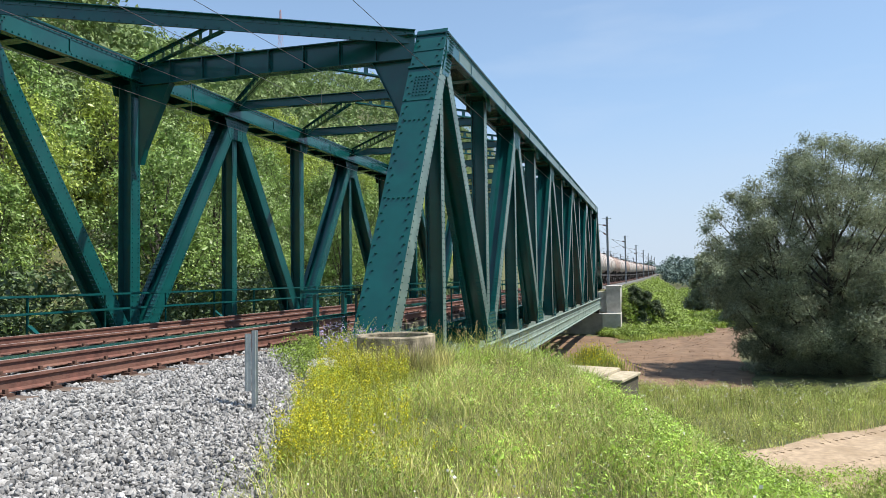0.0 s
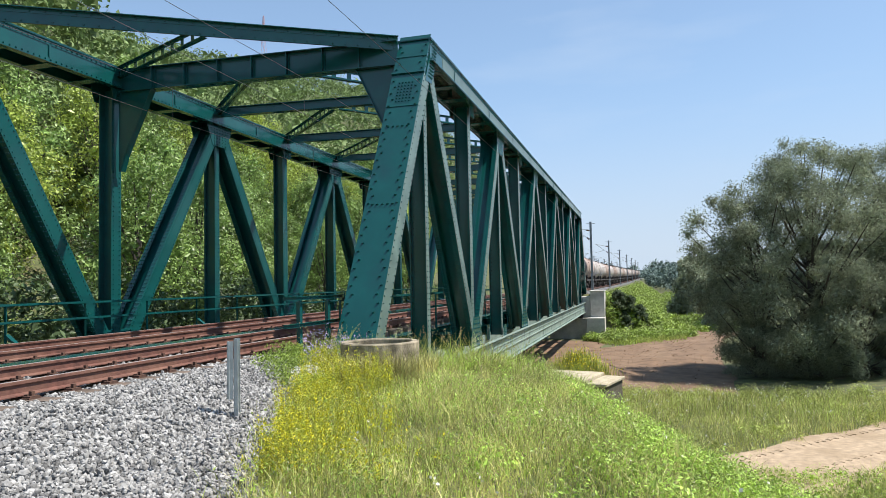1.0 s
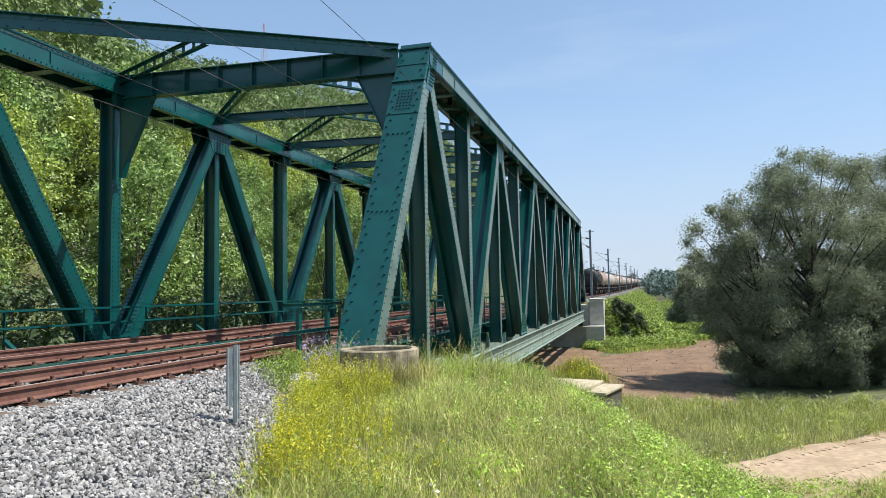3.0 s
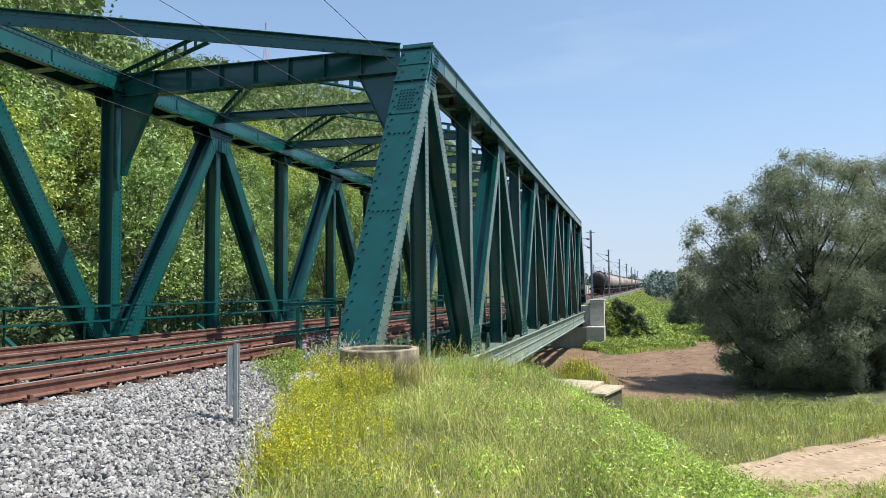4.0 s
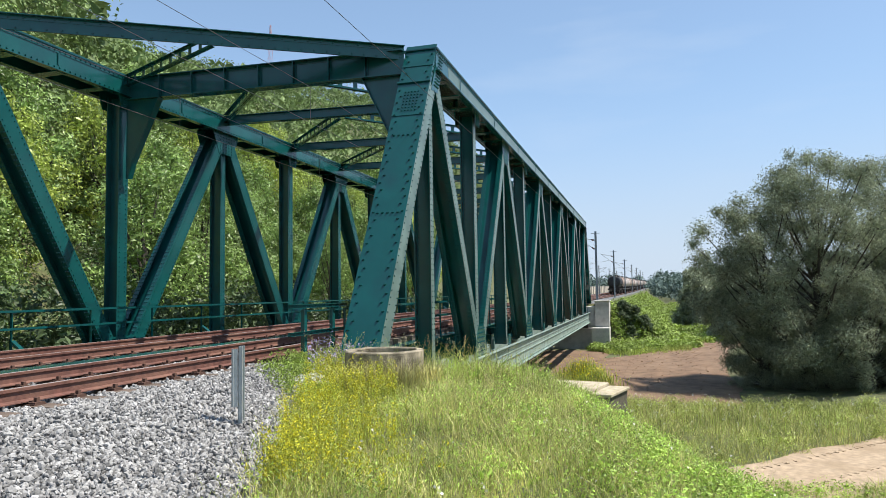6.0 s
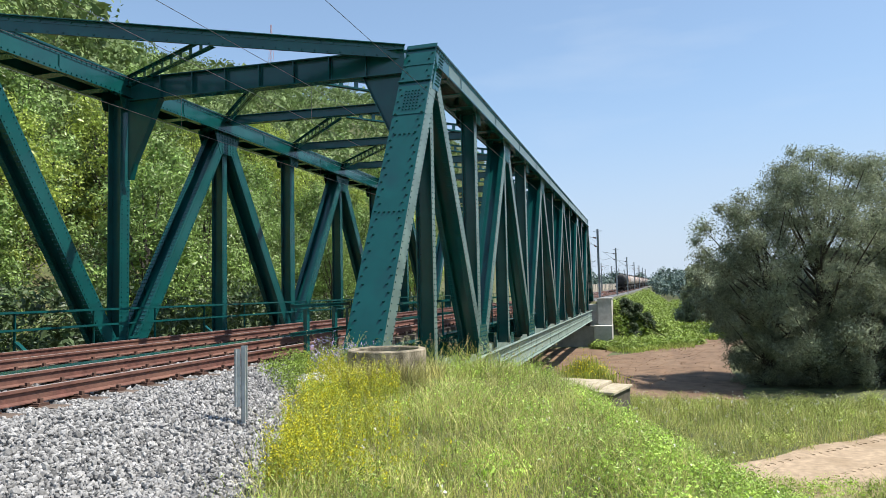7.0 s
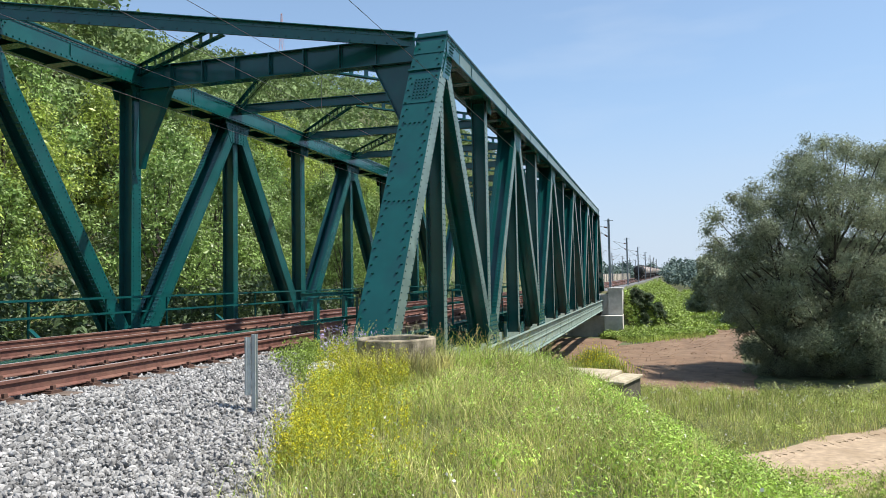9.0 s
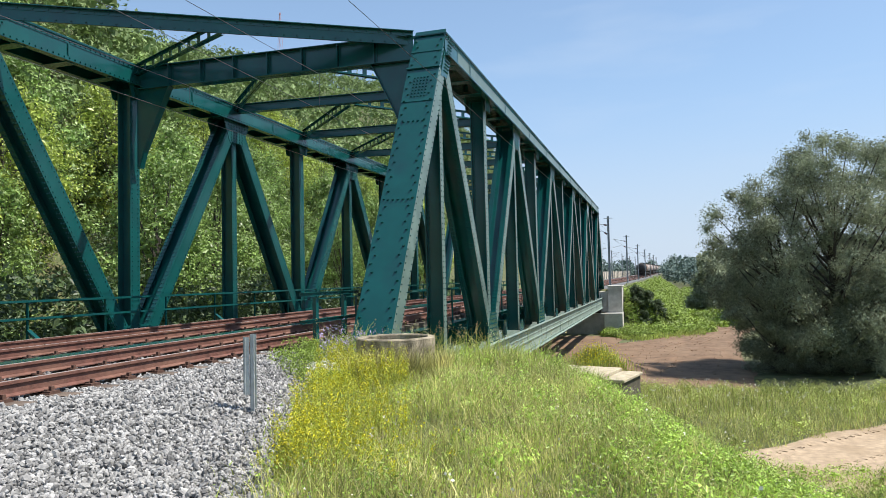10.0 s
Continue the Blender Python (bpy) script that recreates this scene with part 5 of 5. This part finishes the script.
    put("tall_grass", [(v, f)], GRASS_G, "tall seeding grass beside the bridge end", "grass")
    put("seed_heads", [leaves(heads, 0.016, r, 0.5, 2.0)], SEED, "pale seed heads on tall grass stalks", "grass")
    spots = [(x, y) for x, y in zip(r.uniform(-3.6, -0.9, 40), r.uniform(12.6, 16.5, 40))]
    v, f, tip = tufts(4200, spots, 0.22, 0.25, 0.62, 0.006)
    put("reed_grass", [(v, f)], GRASS_G, "arching reed grass below the bridge girder", "grass")
    # weeds leaning against the ring, and green growth over the end of the ballast
    a = r.uniform(-2.6, 0.2, 60)
    spots = [(-3.95 + 0.74 * math.cos(t), 10.4 + 0.74 * math.sin(t)) for t in a]
    v, f, tip = tufts(1900, spots, 0.10, 0.2, 0.62, 0.006)
    put("ring_weeds", [(v, f)], GRASS_Y, "straw coloured grass growing against the concrete ring", "weeds")
    x, y = scatter(r, 30000, (-6.15, -4.3, 8.3, 11.6), lambda x, y: (edge_of_ballast(x, y) > -1.1 * r.random(x.shape) * smooth(8.2, 10.0, y)) & (np.hypot(x + 3.95, y - 10.4) > 0.66))
    x, y = x[:13000], y[:13000]
    c = np.stack([x, y, gz(x, y) + 0.04 + r.uniform(0.0, 0.34, len(x)) * lush(x * 1.7, y * 1.7)], 1)
    put("edge_weeds", [leaves(c, 0.024, r, 0.45)], LEAF_BUSH, "leafy green weeds over the ballast edge", "weeds")
    # flowering weeds
    for name, mat, n, box, lo, hi, dots, size, label in (
            ("white_flowers", WHITE, 260, (-5.3, -4.6, 8.2, 9.6), 0.22, 0.42, 14, 0.014, "small white and pink flowers at the ballast edge"),
            ("lilac_flowers", LILAC, 80, (-5.6, -4.6, 10.0, 11.6), 0.4, 0.8, 8, 0.014, "lilac vetch blossoms in tall grass"),
            ("daisies", WHITE, 60, (-3.2, 1.5, 3.5, 8.5), 0.2, 0.5, 3, 0.014, "scattered white daisies in the grass")):
        x, y = scatter(r, n * 3, box, lambda x, y: (edge_of_ballast(x, y) > -0.1) & (r.random(x.shape) < 0.5 + 0.5 * np.sin(x * 3.1 + 2) * np.sin(y * 2.3)))
        x, y = x[:n], y[:n]
        v, f, tip = blades(x, y, r.uniform(lo, hi, len(x)), 0.0035, r, 0.25)
        put(name.replace("flowers", "stalks") if "flowers" in name else "daisy_stalks", [(v, f)], GRASS_G, "thin green stalks of flowering weeds", "weeds")
        p = np.concatenate([tip + r.normal(0, 0.028, tip.shape) - np.array((0, 0, 0.03)) * (i % 4) for i in range(dots)])
        put(name, [leaves(p, size, r, 0.8)], mat, label, "flowers")
    # tall yellow flowering plants along the edge of the ballast: leafy stalks with blossom up their tops
    x, y = scatter(r, 9000, (-5.6, -1.6, 5.0, 10.7), lambda x, y: (edge_of_ballast(x, y) > 0.02) & (edge_of_ballast(x, y) < 1.5 * r.random(x.shape) ** 0.8) & (np.hypot(x + 4.0, y - 10.4) > 0.75) & (r.random(x.shape) < 0.55 + 0.45 * np.sin(x * 2.6 + 1) * np.sin(y * 1.9)))
    x, y = x[:1500], y[:1500]
    v, f, tip = blades(x, y, r.uniform(0.28, 0.68, len(x)), 0.0035, r, 0.35)
    put("yellow_stalks", [(v, f)], STEM_Y, "yellow green stalks of tall flowering plants", "weeds")
    base = np.stack([x, y, gz(x, y)], 1)

    def along(lo, hi, n, stray):
        u = r.uniform(lo, hi, (n, len(x), 1))
        return (base + (tip - base) * u + r.normal(0, stray, (n, len(x), 3))).reshape(-1, 3)

    put("yellow_plant_leaves", [leaves(along(0.15, 0.98, 22, 0.018), 0.024, r, 0.2)], STEM_Y, "narrow yellow green leaves on flowering stalks", "weeds")
    put("yellow_flowers", [leaves(along(0.60, 1.02, 13, 0.013), 0.011, r, 0.6)], YELLOW, "yellow blossom on tall plants along the ballast edge", "flowers")
    # meadow below
    def meadow(x, y):
        return ((x - 0.2) * 0.92 + (y - 8.0) * 0.39 > 3.0) & off_road(x, y) & (np.hypot((x + 2.6) / 1.95, (y - 28.0) / 1.35) > 1.0)
    x, y = scatter(r, 80000, (-6, 24, 9, 33), meadow)
    put("meadow_grass", [blades(x, y, r.uniform(0.1, 0.42, len(x)) * (0.45 + 0.8 * lush(x * 0.5, y * 0.6)), 0.007, r, 1.3)[:2]], MEADOW, "green meadow grass below the bank", "grass")
    x, y = scatter(r, 45000, (-6, 24, 12, 33), meadow)
    put("meadow_hay", [blades(x, y, r.uniform(0.15, 0.6, len(x)), 0.007, r, 0.9)[:2]], GRASS_Y, "drying grass stems in the meadow", "grass")
    x, y = scatter(r, 80000, (-6, 20, 9, 33), meadow)
    c = np.stack([x, y, gz(x, y) + r.uniform(0.05, 0.4, len(x)) * lush(x * 0.4, y * 0.4)], 1)
    put("meadow_leaves", [leaves(c, 0.035, r, 0.4)], MEADOW, "broad leaved herbs in the meadow", "weeds")
    # taller herbs in clumps along the far edge of the meadow and scattered over it
    cl = []
    for x, y in zip(np.concatenate([r.uniform(-1.0, 22, 190), r.uniform(1.0, 20, 130)]), np.concatenate([r.normal(31.6, 0.8, 190), r.uniform(17, 31, 130)])):
        if off_road(np.array([x]), np.array([y]))[0] and meadow(x, np.array([y])).all():
            q = r.uniform(0.2, 0.5)
            cl.append((x, y, float(gz(x, y)) + q * 0.7, q))
    put("meadow_clumps", [foliage(cl, 34000, 0.034, r, 0.5, 0.35, 0.15, 2.0, loose=0.8)], MEADOW, "clumps of dull green herbs in the meadow", "weeds")
    # herbs with white umbels, and a yellow flowering tuft on the earth heap
    x, y = scatter(r, 1900, (-2, 16, 24, 31), meadow)
    v, f, tip = blades(x, y, r.uniform(0.4, 0.9, len(x)), 0.009, r, 0.6)
    put("meadow_herbs", [(v, f)], GRASS_G, "green herb stalks along the meadow edge", "weeds")
    put("meadow_umbels", [leaves(np.concatenate([tip[::7] + r.normal(0, 0.03, tip[::7].shape) for i in range(5)]), 0.018, r, 0.8)], WHITE, "white umbels along the meadow edge", "flowers")
    x, y = r.normal(-3.2, 0.8, 1500), r.normal(38.4, 0.6, 1500)
    v, f, tip = blades(x, y, r.uniform(0.3, 0.8, len(x)), 0.015, r)
    put("heap_weeds", [(v, f)], GRASS_G, "green weeds on an earth heap", "weeds")
    put("heap_flowers", [leaves(tip[::2] + r.normal(0, 0.06, tip[::2].shape), 0.035, r, 0.8)], YELLOW, "yellow flowers on an earth heap", "flowers")
    x, y = scatter(r, 26000, (-6, 9, 57, 67.5), lambda x, y: (x < 4.0) & (x > -3.0 - 0.4 * (y - 60)) & (y > 60.5 + r.normal(0, 0.8, x.shape) + 0.9 * np.clip(x + 1, 0, 9)))
    cl = []
    for i in range(170):
        bx, by = r.uniform(-4.5, 4.0), r.uniform(61.5, 67.0)
        if by > 61.5 + 0.9 * max(0.0, bx + 1):
            q = r.uniform(0.25, 0.6)
            cl.append((bx, by, float(gz(bx, by)) + q * 0.6, q))
    put("bank_foot_weeds", [foliage(cl, 16000, 0.09, r, 0.5, 0.45)], LEAF_BUSH, "rank leafy weeds at the foot of the far bank", "weeds")
    spots = [(a, b) for a, b in zip(r.uniform(-4.2, -1.2, 26), r.uniform(25.9, 26.6, 26))]
    v2, f2, tip = tufts(1500, spots, 0.18, 0.35, 0.85, 0.009)
    put("footing_grass", [(v2, f2)], MEADOW, "arching grass before the concrete footing", "grass")
    put("bank_grass", [blades(x, y, r.uniform(0.15, 0.6, len(x)), 0.022, r, 0.9)[:2]], GRASS_G, "rank green grass at the foot of the far bank", "grass")


build_ground()
build_roads()
build_bridge()
railing(-13.75, -4.0, 66.0, 2.35, True, "green steel railing along the track")
railing(-6.12, 13.6, 64.0, 2.4, False, "green steel railing inside the truss")
build_end_guard()
build_abutment()
build_tracks()
build_ballast()
build_train()
for i in range(7):
    build_mast(80.0 + i * 40, -5.2, 7.75, -2.2)
    build_mast(80.0 + i * 40, -14.2, 7.75, 2.2)
build_wires()
build_barrier()
build_duct()
build_clods()
build_pylon()
build_ring()
build_post()
build_slab()
build_woods()
build_willows()
build_far()
build_grass()


def motions():
    (t0, a), (t1, b) = TAIL
    for i, w in TRAIN:
        rows = []
        for k in range(11):
            t = t0 + (t1 - t0) * k / 10
            rows.append((t, on_line(a + (b - a) * k / 10 + WAGON * (i + 0.5))))
        walk(w, rows)


motions()
